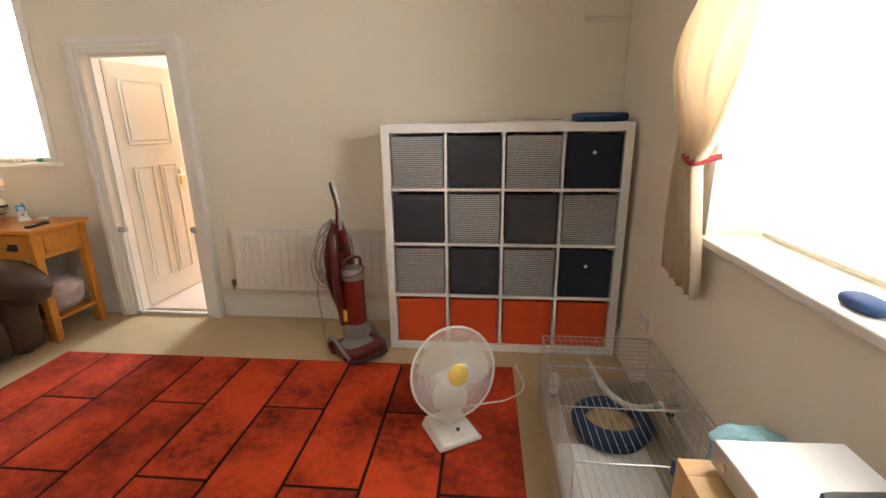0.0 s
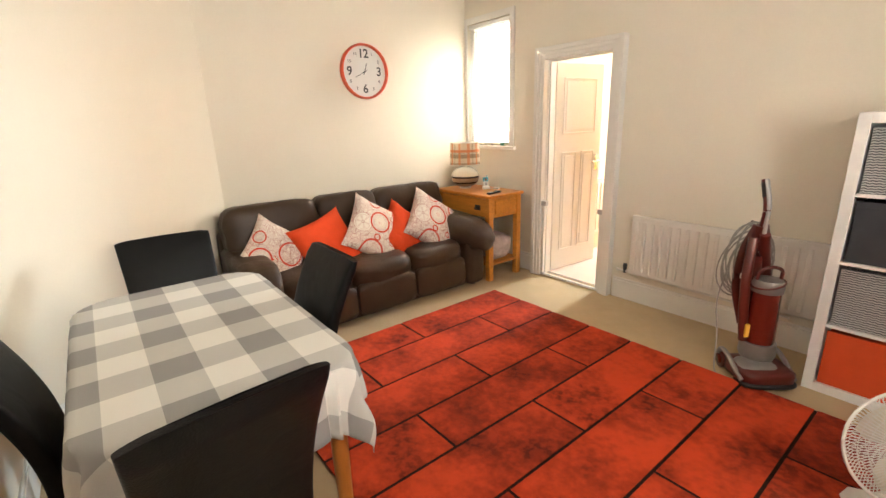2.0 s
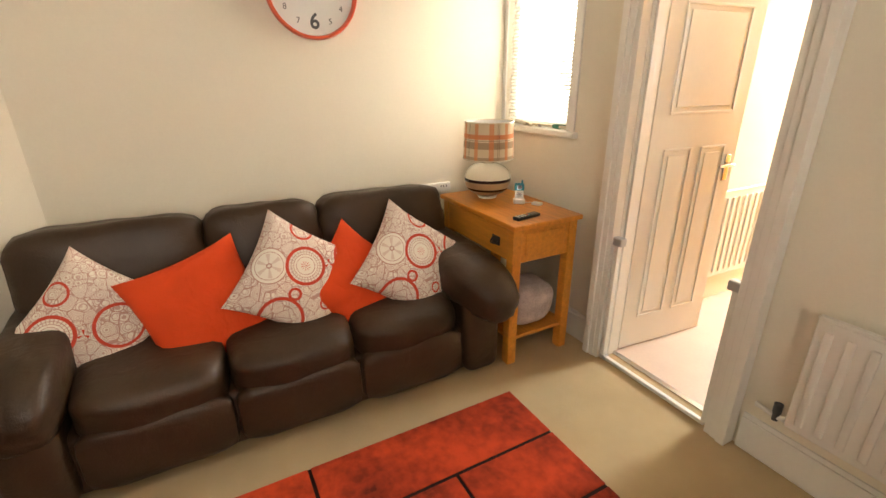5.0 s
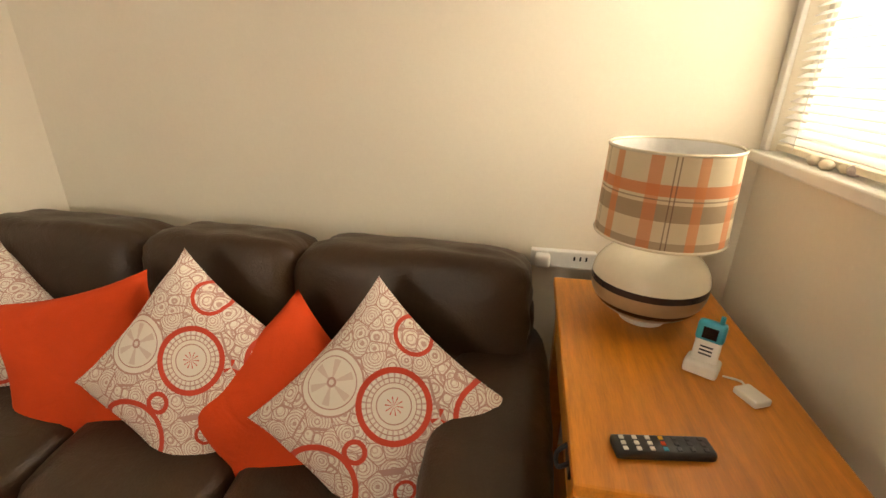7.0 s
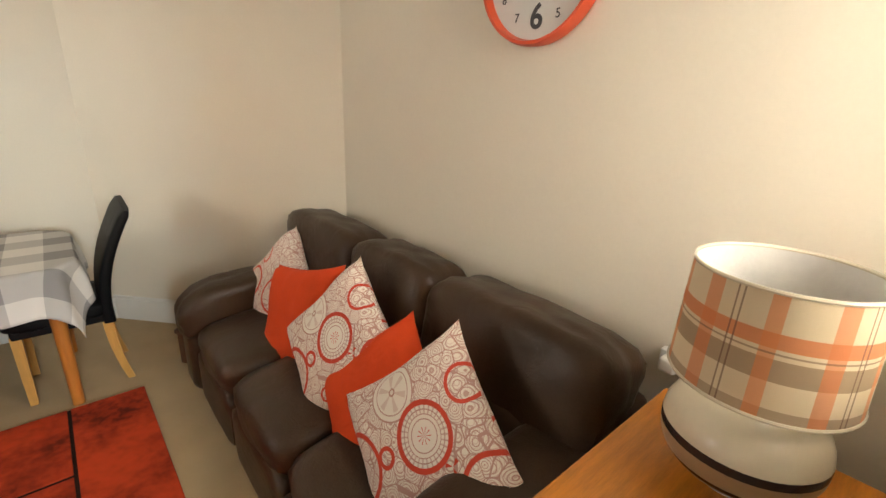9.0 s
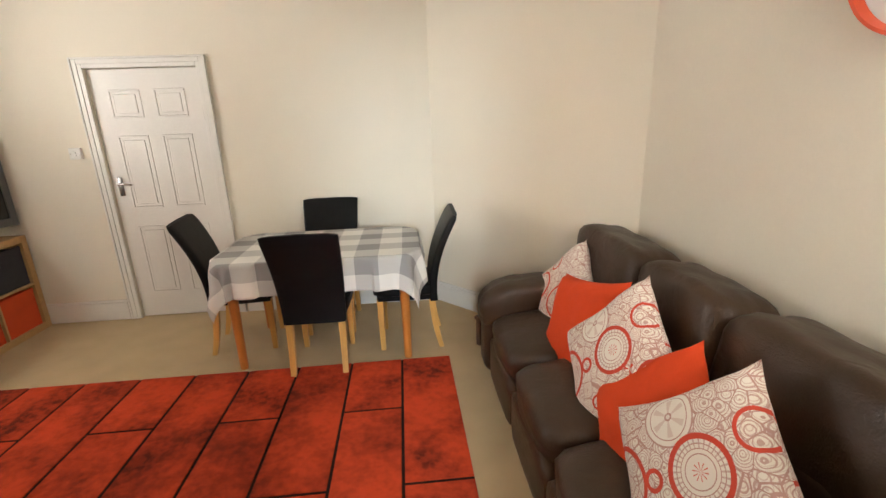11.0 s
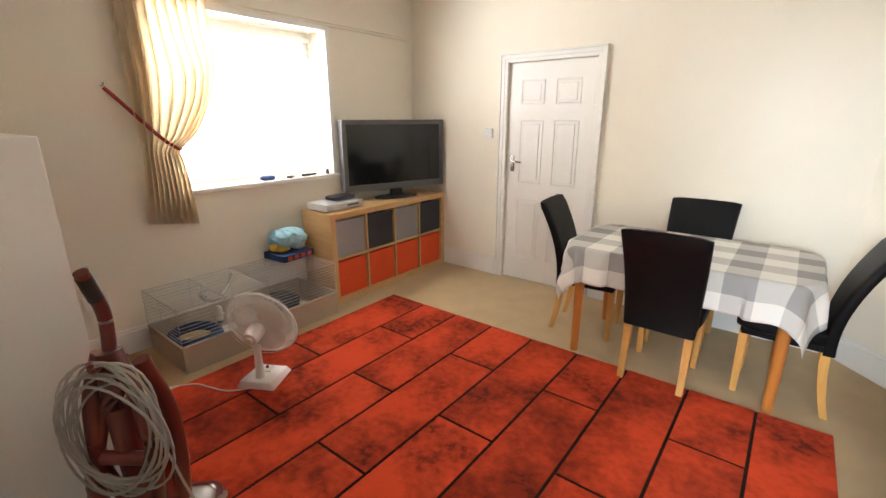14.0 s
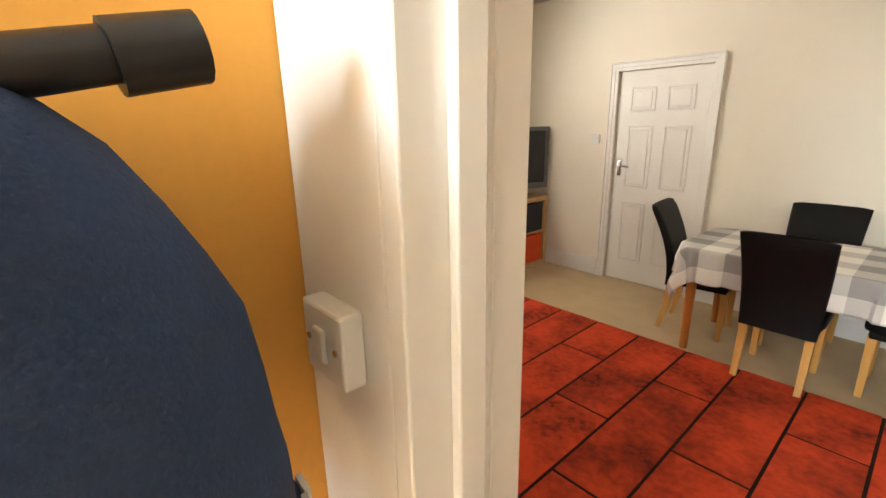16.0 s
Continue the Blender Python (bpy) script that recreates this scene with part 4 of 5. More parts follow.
def desk_fan():
    f = thing("desk_fan", pose(0.48, -0.85, 0.016, 0, 0, 31), "white plastic desk fan with a yellow hub standing on the rug", "fan")
    bm = box(-0.115, 0.115, -0.13, 0.10, 0, 0.035, 0.012, 3)
    for v in bm.verts:
        if v.co.z > 0.02:
            v.co.x *= 0.85
            v.co.z += 0.02 * (v.co.y + 0.13) / 0.23
    part("base", bm, WHITEPL, f, "", True)
    part("control_panel", box(-0.03, 0.03, -0.10, -0.03, 0.034, 0.05, 0.004), WHITEPL, f)
    part("dial", cyl(0.009, 0.012, 12, m=pose(0.01, -0.07, 0.048)), DARKGREY, f, "dark control button")
    part("column", lathe([(0.034, 0.03), (0.024, 0.09), (0.020, 0.22), (0.024, 0.25), (0.001, 0.26)], 20), WHITEPL, f, "", True, pose(0, 0.03, 0))
    head = pose(0, 0.0, 0.345, -14)
    part("motor", lathe([(0.001, -0.06), (0.04, -0.055), (0.048, -0.03), (0.048, 0.05), (0.03, 0.07), (0.001, 0.07)], 24), WHITEPL, f, "", True, head @ pose(0, 0.04, 0, 90))
    part("motor_cap", cyl(0.022, 0.01, 20, m=pose(0, 0, 0), bevel=0.003), CREAMPL, f, "ringed rear cap", True, head @ pose(0, 0.10, 0, -90))
    R = 0.214
    bm = bmesh.new()
    merge(bm, tube([(R * math.cos(a), -0.055, R * math.sin(a)) for a in [k * math.pi / 24 for k in range(48)]], 0.006, 8, True))
    part("grille_rim", bm, WHITEPL, f, "", True, head)
    for name, y1, r0 in (("front_grille", -0.095, 0.045), ("rear_grille", -0.005, 0.045)):
        bm = bmesh.new()
        for k in range(100):
            a = k * math.pi / 50
            c, s = math.cos(a), math.sin(a)
            merge(merge(bm, tube([(r0 * c, y1, r0 * s), (0.8 * R * c, y1, 0.8 * R * s)], 0.0017, 4)), tube([(0.8 * R * c, y1, 0.8 * R * s), (R * c, -0.055, R * s)], 0.0017, 4))
        for r in (0.07, 0.10, 0.13, 0.16, 0.19):
            merge(bm, tube([(r * math.cos(a), y1, r * math.sin(a)) for a in [k * math.pi / 18 for k in range(36)]], 0.0013, 4, True))
        part(name, bm, WHITEPL, f, "fine wire grille", True, head)
    part("hub_badge", lathe([(0.001, 0.0), (0.05, 0.0), (0.052, 0.008), (0.045, 0.014), (0.001, 0.016)], 28), YELLOWPL, f, "yellow round hub badge", True, head @ pose(0, -0.092, 0, 90))
    for k in range(3):
        bm = bmesh.new()
        grid = {}
        for i in range(7):
            for j in range(7):
                r = 0.03 + 0.15 * i / 6
                a = (j / 6 - 0.5) * (1.0 + 0.75 * math.sin(math.pi * i / 6)) + 0.3 * i / 6
                grid[i, j] = bm.verts.new((r * math.cos(a), -0.05 + 0.03 * (j / 6 - 0.5), r * math.sin(a)))
        for i in range(6):
            for j in range(6):
                bm.faces.new((grid[i, j], grid[i + 1, j], grid[i + 1, j + 1], grid[i, j + 1]))
        thicken(part("blade", bm, GRILL_FILM, f, "translucent smoky blade", True, head @ pose(0, 0, 0, 0, 120 * k)), 0.002)
    part("cord", tube([(0.0, 0.10, 0.02), (0.15, 0.13, 0.004), (0.28, 0.11, 0.004), (0.40, 0.09, 0.002), (0.56, 0.16, -0.008), (0.66, 0.40, -0.010)], 0.004, 6), WHITEPL, f, "white mains cord", True)


desk_fan()


def cage():
    x0, x1, L = 0.0, 0.54, 1.19
    c = thing("small_animal_cage", pose(0.945, -0.60, 0, 0, 0, 0), "long low wire pet cage on a beige plastic tray", "pet cage")
    bm = bmesh.new()
    h, t = 0.17, 0.006
    for b in ((x0, x1, -L, 0, 0, t), (x0, x0 + t, -L, 0, t, h), (x1 - t, x1, -L, 0, t, h), (x0 + t, x1 - t, -t, 0, t, h), (x0 + t, x1 - t, -L, -L + t, t, h)):
        box(*b, bm=bm)
    part("tray", bm, TRAY, c, "beige plastic tray")
    bm = bmesh.new()
    for b in ((x0 - 0.008, x0 + 0.008), (x1 - 0.008, x1 + 0.008)):
        box(b[0], b[1], -L, 0, h, h + 0.014, 0.003, bm=bm)
    for y in (-L, 0):
        box(x0, x1, y - 0.008, y + 0.008, h + 0.001, h + 0.013, 0.003, bm=bm)
    part("tray_rim", bm, TRAY, c)
    top = 0.43

    def bars(name, lines, r=0.0016):
        bm = bmesh.new()
        for a, b in lines:
            merge(bm, tube([a, b], r, 5))
        part(name, bm, BARS, c)
    bars("front_wires", [((x0, -L, z), (x0, 0, z)) for z in [h + 0.02 + k * 0.024 for k in range(10)]] + [((x0, -k * L / 4, h), (x0, -k * L / 4, top)) for k in range(5)])
    bars("back_wires", [((x1, -L, z), (x1, 0, z)) for z in [h + 0.02 + k * 0.024 for k in range(10)]] + [((x1, -k * L / 4, h), (x1, -k * L / 4, top)) for k in range(5)])
    for y in (0, -L):
        bars("end_wires", [((x0, y, z), (x1, y, z)) for z in [h + 0.02 + k * 0.024 for k in range(10)]] + [((x, y, h), (x, y, top)) for x in (0.0, 0.27, x1)])
    bars("top_wires", [((x, -L, top), (x, 0, top)) for x in [k * 0.54 / 20 for k in range(21)]], 0.0013)
    bars("top_frame", [((x0, -k * L / 4, top), (x1, -k * L / 4, top)) for k in range(5)] + [((x0, -L, top), (x0, 0, top)), ((x1, -L, top), (x1, 0, top))], 0.003)
    part("paper_lining", box(0.03, 0.46, -1.13, -0.30, 0.007, 0.022, 0.004), PAPER, c, "white paper lining")


cage()
_b = thing("pet_bed", pose(1.27, -0.80, 0.0062), "round dark blue padded pet bed filled with straw", "pet bed")
_pts = [(0.155 * math.cos(a), 0.155 * math.sin(a) * 0.9, 0.085) for a in [k * math.pi / 16 for k in range(32)]]
part("rim", tube(_pts, 0.035, 10, True), NAVY, _b, "", True)
part("bed_side", lathe([(0.001, 0.0), (0.15, 0.0), (0.185, 0.06), (0.18, 0.085), (0.13, 0.08), (0.12, 0.03), (0.001, 0.02)]), NAVY, _b, "", True)
part("straw", puff(0.25, 0.24, 0.06, 0.8, wobble=0.3), STRAW, _b, "loose straw", True, pose(0, 0, 0.05))
_b = thing("food_bowl", pose(1.16, -1.55, 0.0225), "small dark round bowl on the cage paper", "bowl")
part("bowl", lathe([(0.001, 0.0), (0.05, 0.0), (0.06, 0.045), (0.052, 0.045), (0.042, 0.01), (0.001, 0.01)]), DARKGREY, _b, "", True)
_b = thing("pet_house", pose(1.30, -1.50, 0.0225), "dark grey plush pet hide in the cage", "pet house")
part("dome", puff(0.24, 0.26, 0.15, 0.6, wobble=0.08), DARKGREY, _b, "", True, pose(0, 0, 0.075))
_b = thing("rope_toy", pose(0, 0, 0), "grey knotted rope toy hanging under the cage top", "pet toy")
part("rope", tube([(1.12, -0.82, 0.43), (1.16, -0.86, 0.37), (1.20, -0.93, 0.33), (1.24, -1.0, 0.325), (1.28, -1.06, 0.345), (1.32, -1.12, 0.39), (1.34, -1.15, 0.43)], 0.014, 8), CABLE, _b, "", True)
_b = thing("patterned_packet", pose(1.375, -1.66, 0.434, 0, 0, 5), "blue and orange printed box lying on the cage", "box")
part("carton", box(-0.13, 0.13, -0.15, 0.15, 0, 0.055, 0.004), BLUE, _b)
for i in range(4):
    part("printed_band", box(-0.133, -0.130, -0.12 + i * 0.065, -0.085 + i * 0.065, 0.012, 0.045), ORANGE_BOX, _b, "orange printed patch")
_b = thing("plush_toy", pose(1.40, -1.60, 0.489), "yellow and white plush toy lying on a box", "soft toy")
part("body", puff(0.16, 0.16, 0.08, 0.8, wobble=0.2), YELLOW, _b, "", True, pose(0, 0, 0.035))
part("muzzle", puff(0.12, 0.12, 0.08, 0.8, wobble=0.15), PAPER, _b, "white plush patch", True, pose(-0.02, -0.15, 0.036))
_bm = puff(0.21, 0.27, 0.13, 0.75, (72, 44))
for _v in _bm.verts:
    _v.co *= 1 + 0.30 * (0.5 - abs(noise.noise(_v.co * 15))) + 0.16 * (0.5 - abs(noise.noise(_v.co * 34 + Vector((3, 1, 2)))))
_b = thing("blue_towel", pose(1.405, -1.68, 0.535), "crumpled pale blue towel heaped on the cage", "towel")
part("cloth", _bm, TOWEL, _b, "", True, pose(0, 0, 0.055))


def water_bottle(m, cap):
    b = thing("water_bottle", m, "small pet water bottle clipped to the cage wires", "water bottle")
    part("bottle", lathe([(0.001, 0.0), (0.02, 0.002), (0.022, 0.01), (0.022, 0.085), (0.012, 0.10), (0.001, 0.10)], 18), GRILL_FILM, b, "", True)
    part("cap", cyl(0.016, 0.022, 16, m=pose(0, 0, -0.022), bevel=0.003), cap, b, "coloured screw cap", True)
    part("spout", tube([(0, 0, -0.02), (0, 0, -0.045), (0.012, 0, -0.062)], 0.004, 8), CHROME, b, "", True)
    part("clip", box(-0.026, 0.026, -0.026, 0.026, 0.04, 0.05, 0.004), BARS, b)


water_bottle(pose(0.975, -0.86, 0.27), BLUE)
water_bottle(pose(1.458, -0.98, 0.28), DARKGREY)


# television corner
def television():
    t = thing("television", pose(1.27, -2.845, 0.7904, 0, 0, -107.5), "wide flat television with a grey frame on the low shelf", "television")
    part("stand_base", lathe([(0.001, 0.0), (0.17, 0.0), (0.168, 0.012), (0.03, 0.02), (0.001, 0.02)], 40), BLACK, t, "black oval stand", True, Matrix.Diagonal((1.35, 0.72, 1, 1)))
    part("neck", box(-0.06, 0.06, -0.02, 0.03, 0.015, 0.12, 0.008), BLACK, t)
    w, h, z = 1.09, 0.65, 0.085
    part("housing", box(-w / 2, w / 2, -0.01, 0.075, z, z + h, 0.012), DARKGREY, t)
    bm = bmesh.new()
    for b in ((-w / 2, -w / 2 + 0.045, z, z + h), (w / 2 - 0.045, w / 2, z, z + h), (-w / 2 + 0.045, w / 2 - 0.045, z, z + 0.06), (-w / 2 + 0.045, w / 2 - 0.045, z + h - 0.042, z + h)):
        box(b[0], b[1], -0.028, -0.008, b[2], b[3], 0.004, bm=bm)
    part("bezel", bm, mat("grey_tv_bezel", (0.10, 0.098, 0.095), 0.4, scale=5, vary=0.05, bump=0.02), t, "mid-grey bezel")
    part("screen", box(-w / 2 + 0.045, w / 2 - 0.045, -0.014, -0.011, z + 0.06, z + h - 0.042), SCREEN, t, "dark switched-off screen")


television()
_b = thing("disc_recorder", pose(1.27, -2.09, 0.7904, 0, 0, -88), "silver disc recorder on the low shelf unit", "disc player")
part("casing", box(-0.20, 0.20, -0.13, 0.13, 0.008, 0.065, 0.004), SILVER, _b)
part("tray_slot", box(0.02, 0.15, -0.133, -0.130, 0.03, 0.045), BLACK, _b, "dark tray slot")
part("button", cyl(0.008, 0.004, 12, m=pose(-0.15, -0.13, 0.035, 90)), CHROME, _b)
for _x in (-0.17, 0.17):
    part("foot", box(_x - 0.015, _x + 0.015, -0.1, 0.1, 0, 0.008), BLACK, _b)
_b = thing("set_top_box", pose(1.30, -2.17, 0.8556, 0, 0, -86), "small black set-top box lying on the recorder", "set-top box")
part("casing", puff(0.24, 0.16, 0.035, 0.25), BLACK, _b, "", True, pose(0, 0, 0.0176))
part("front_strip", box(-0.09, 0.09, -0.082, -0.078, 0.01, 0.022), DARKGREY, _b)


def handset(m, label, w=0.045, l=0.15, keys=(6, 3), name="remote_control"):
    r = thing(name, m, label, "remote control")
    part("casing", box(-w / 2, w / 2, -l / 2, l / 2, 0, 0.018, 0.006), BLACK, r, "", True)
    cols = (YELLOW, RED_CUSHION, TEAL, WHITEPL)
    for i in range(keys[0]):
        for j in range(keys[1]):
            q = part("key", box(-0.004, 0.004, -0.004, 0.004, 0, 0.003, 0.001), cols[j % 3] if i == 3 else (WHITEPL if i > 3 else DARKGREY), r)
            q.matrix_basis = pose((j - (keys[1] - 1) / 2) * w / 3.6, l * (0.4 - 0.8 * i / (keys[0] - 1)), 0.017)
    return r


handset(pose(XE + 0.03, -2.05, EZ0 + 0.0045, 0, 0, 10), "black remote control lying on the window sill")
handset(pose(XE + 0.02, -1.86, EZ0 + 0.0045, 0, 0, 40), "small black handset lying on the window sill", 0.05, 0.10)
_b = thing("sill_ornament", pose(XE + 0.02, -2.24, EZ0 + 0.0045), "small dark ornament at the end of the sill", "ornament")
part("body", lathe([(0.001, 0), (0.018, 0), (0.012, 0.02), (0.014, 0.035), (0.001, 0.045)], 16), DARKGREY, _b, "", True)
_b = thing("blue_mouse", pose(XE + 0.03, -1.65, EZ0 + 0.0045), "dark blue rounded gadget on the window sill", "gadget")
part("casing", puff(0.07, 0.12, 0.035, 0.6), BLUE, _b, "", True, pose(0, 0, 0.0172))


# curtain with tie-back
def curtain():
    c = thing("curtain", pose(0, 0, 0), "cream curtain gathered to one side by a red cord", "curtain")
    bm = bmesh.new()
    n, k = 110, 40
    z0, z1, zt = 0.87, 2.70, 1.36
    grid = {}
    for j in range(k + 1):
        z = z0 + (z1 - z0) * j / k
        if z > zt:
            s = min(1, ((z - zt) / 0.5)) ** 0.5
            a0, a1 = -0.76 + 0.02 * s, -0.95 - 0.34 * s
        else:
            s = (zt - z) / (zt - z0)
            a0, a1 = -0.76 + 0.04 * s, -0.95 - 0.08 * s ** 0.6
        for i in range(n + 1):
            u = i / n
            amp = 0.032 if z > zt + 0.1 else 0.024
            x = XE - 0.06 - 0.03 * math.exp(-((z - 1.25) / 0.35) ** 2) + amp * math.sin(u * 2 * math.pi * 9 + 0.4 * math.sin(z * 3)) + 0.012 * noise.noise(Vector((u * 9, z * 1.5, 2)))
            x -= 0.16 * math.exp(-((z - 1.72) / 0.28) ** 2) * math.sin(math.pi * max(0.0, (u - 0.3) / 0.7))
            y = a0 + (a1 - a0) * u + 0.006 * math.sin(u * 57 + z)
            zz = z - (0.05 * u if j == 0 else 0)
            grid[i, j] = bm.verts.new((x, y, zz))
    for i in range(n):
        for j in range(k):
            bm.faces.new((grid[i, j], grid[i + 1, j], grid[i + 1, j + 1], grid[i, j + 1]))
    thicken(part("cloth", bm, CURTAIN, c, "", True), 0.003)
    part("tie_back", tube([(XE - 0.01, -0.63, 1.72), (XE - 0.045, -0.70, 1.63), (XE - 0.085, -0.79, 1.51), (XE - 0.12, -0.88, 1.40), (XE - 0.12, -0.96, 1.345), (XE - 0.03, -0.99, 1.37)], 0.012, 10), RED_ROPE, c, "twisted red cord", True)
    part("hook", tube([(XE, -0.62, 1.73), (XE - 0.03, -0.62, 1.73), (XE - 0.035, -0.625, 1.75)], 0.006), CHROME, c, "", True)
    part("curtain_rail", box(XE - 0.075, XE - 0.035, -1.45, -0.45, 2.70, 2.72, 0.003), WHITE, c, "white rail")
    part("rail_bracket", box(XE - 0.05, XE, -0.52, -0.49, 2.702, 2.75), WHITE, c)


curtain()


# dining group
def rounded_slab(hx, hy, r, z0, z1):
    """A board with rounded corners in plan."""
    bm = bmesh.new()
    ring = []
    for cx, cy, a0 in ((1, 1, 0), (-1, 1, 90), (-1, -1, 180), (1, -1, 270)):
        for k in range(9):
            a = math.radians(a0 + k * 11.25)
            ring.append((cx * (hx - r) + r * math.cos(a), cy * (hy - r) + r * math.sin(a)))
    low, high = [bm.verts.new((x, y, z0)) for x, y in ring], [bm.verts.new((x, y, z1)) for x, y in ring]
    n = len(ring)
    for k in range(n):
        bm.faces.new((low[k], low[(k + 1) % n], high[(k + 1) % n], high[k]))
    bm.faces.new(high)
    bm.faces.new(low[::-1])
    return bm


def dining_table():
    t = thing("dining_table", pose(-1.375, -2.72, 0), "orange-stained wooden dining table under a checked cloth", "dining table")
    part("tabletop", rounded_slab(0.65, 0.385, 0.17, 0.725, 0.75), TABLELEG, t)
    part("apron", box(-0.53, 0.53, -0.33, 0.33, 0.64, 0.725), TABLELEG, t)
    for x in (-0.55, 0.55):
        for y in (-0.31, 0.31):
            bm = cyl(0.026, 0.64, 16, 0.034)
            part("leg", bm, TABLELEG, t, "", True, pose(x, y, 0))


dining_table()


def tablecloth():
    c = thing("tablecloth", pose(-1.375, -2.72, 0.7515), "grey and white large-checked cotton tablecloth with hanging corners", "tablecloth")
    bm = bmesh.new()
    layer = bm.loops.layers.uv.new("uv")
    hx, hy, rc, o = 0.66, 0.395, 0.17, 0.225
    nx, ny = 96, 72
    grid, uvs = {}, {}
    for i in range(nx + 1):
        for j in range(ny + 1):
            u, v = (2 * i / nx - 1) * (hx + o), (2 * j / ny - 1) * (hy + o)
            su, sv = math.copysign(1, u), math.copysign(1, v)
            du, dv = max(0, abs(u) - hx + rc), max(0, abs(v) - hy + rc)
            q = math.hypot(du, dv)
            d = q - rc
            x, y, z = u, v, 0.004
            if d > 0:
                ca, sa = du / q, dv / q
                corner = min(1.0, 2 * ca * sa)
                along = u * sa + v * ca
                ang = math.atan2(dv, du)
                wave = (0.004 + 0.010 * min(1, d / 0.12)) * math.sin(along * 24 + 3 * su + sv) * min(1, d / 0.08) + 0.030 * corner * math.sin(ang * 9 + su) * min(1, d / 0.12)
                out = 0.010 + 0.10 * d + wave
                if sv > 0 and sa > 0.99 and abs(u) < 0.36:
                    out = 0.004 + 0.006 * math.sin(u * 30)
                reach = min(d, max(0.003, out))
                x = su * (abs(u) - du + ca * (rc + reach))
                y = sv * (abs(v) - dv + sa * (rc + reach))
                z = 0.004 - max(0, d - 0.008)
            grid[i, j] = bm.verts.new((x, y, z))
            uvs[i, j] = (u + 2.05, v + 2.005)
    for i in range(nx):
        for j in range(ny):
            f = bm.faces.new((grid[i, j], grid[i + 1, j], grid[i + 1, j + 1], grid[i, j + 1]))
            for loop, key in zip(f.loops, ((i, j), (i + 1, j), (i + 1, j + 1), (i, j + 1))):
                loop[layer].uv = uvs[key]
    thicken(part("cloth", bm, CHECK, c, "", True), 0.002)


tablecloth()


def dining_chair(m):
    """Faces +y from its back at y 0."""
    c = thing("dining_chair", m, "black leatherette high-back dining chair with beech legs at the table", "chair", "chairs round the table")
    bm = bmesh.new()
    n = 16
    rows = []
    for k in range(n + 1):
        s = k / n
        z = 0.36 + 0.598 * s
        y = 0.02 - 0.16 * s ** 1.5 + 0.025 * math.sin(math.pi * s)
        w = 0.385 + 0.06 * s
        th = 0.062 - 0.006 * s
        if k == n:
            th *= 0.5
        ring = []
        for q in range(24):
            a = 2 * math.pi * q / 24
            cx, cy = math.cos(a), math.sin(a)
            ring.append(bm.verts.new((w / 2 * math.copysign(abs(cx) ** 0.22, cx), y + th / 2 * math.copysign(abs(cy) ** 0.35, cy), z + (0.012 if k == n else 0) * (1 - abs(cx)))))
        rows.append(ring)
    for k in range(n):
        for q in range(24):
            bm.faces.new((rows[k][q], rows[k][(q + 1) % 24], rows[k + 1][(q + 1) % 24], rows[k + 1][q]))
    bm.faces.new(rows[0])
    bm.faces.new(rows[-1])
    part("backrest", bm, BLACK_LEATHER, c, "", True)
    part("back_seam", tube([(-0.10, -0.105, 0.85), (0.0, -0.104, 0.847), (0.12, -0.106, 0.852)], 0.0014, 6), BLACK, c, "stitched seam")
    part("seat", puff(0.42, 0.44, 0.085, 0.28), BLACK_LEATHER, c, "", True, pose(0, 0.22, 0.445))
    part("seat_frame", box(-0.19, 0.19, 0.02, 0.41, 0.37, 0.42, 0.01), BLACK_LEATHER, c)
    for x in (-0.165, 0.165):
        for y, bend in ((0.03, -0.055), (0.39, 0.0)):
            bm = bmesh.new()
            rings = []
            for k in range(7):
                s = k / 6
                w = 0.0165 + 0.006 * s
                yy = bend * (1 - s) ** 2
                rings.append([bm.verts.new((a * w, yy + b * w, 0.39 * s)) for a, b in ((-1, -1), (1, -1), (1, 1), (-1, 1))])
            for k in range(6):
                for q in range(4):
                    bm.faces.new((rings[k][q], rings[k][(q + 1) % 4], rings[k + 1][(q + 1) % 4], rings[k + 1][q]))
            bm.faces.new(rings[0])
            bm.faces.new(rings[-1])
            part("leg", bm, LEGWOOD, c, "", False, pose(x, y, 0))
    return c


_chair = dining_chair(pose(-1.355, -2.268, 0, 0, 0, 180))
copy_thing(_chair, pose(-0.555, -2.80, 0, 0, 0, 96))
copy_thing(_chair, pose(-2.145, -2.69, 0, 0, 0, -91))
copy_thing(_chair, pose(-1.345, -3.235, 0, 0, 0, 0))

# sofa
SF, SB, SY0, SY1 = -2.42, -3.30, -2.29, -0.145


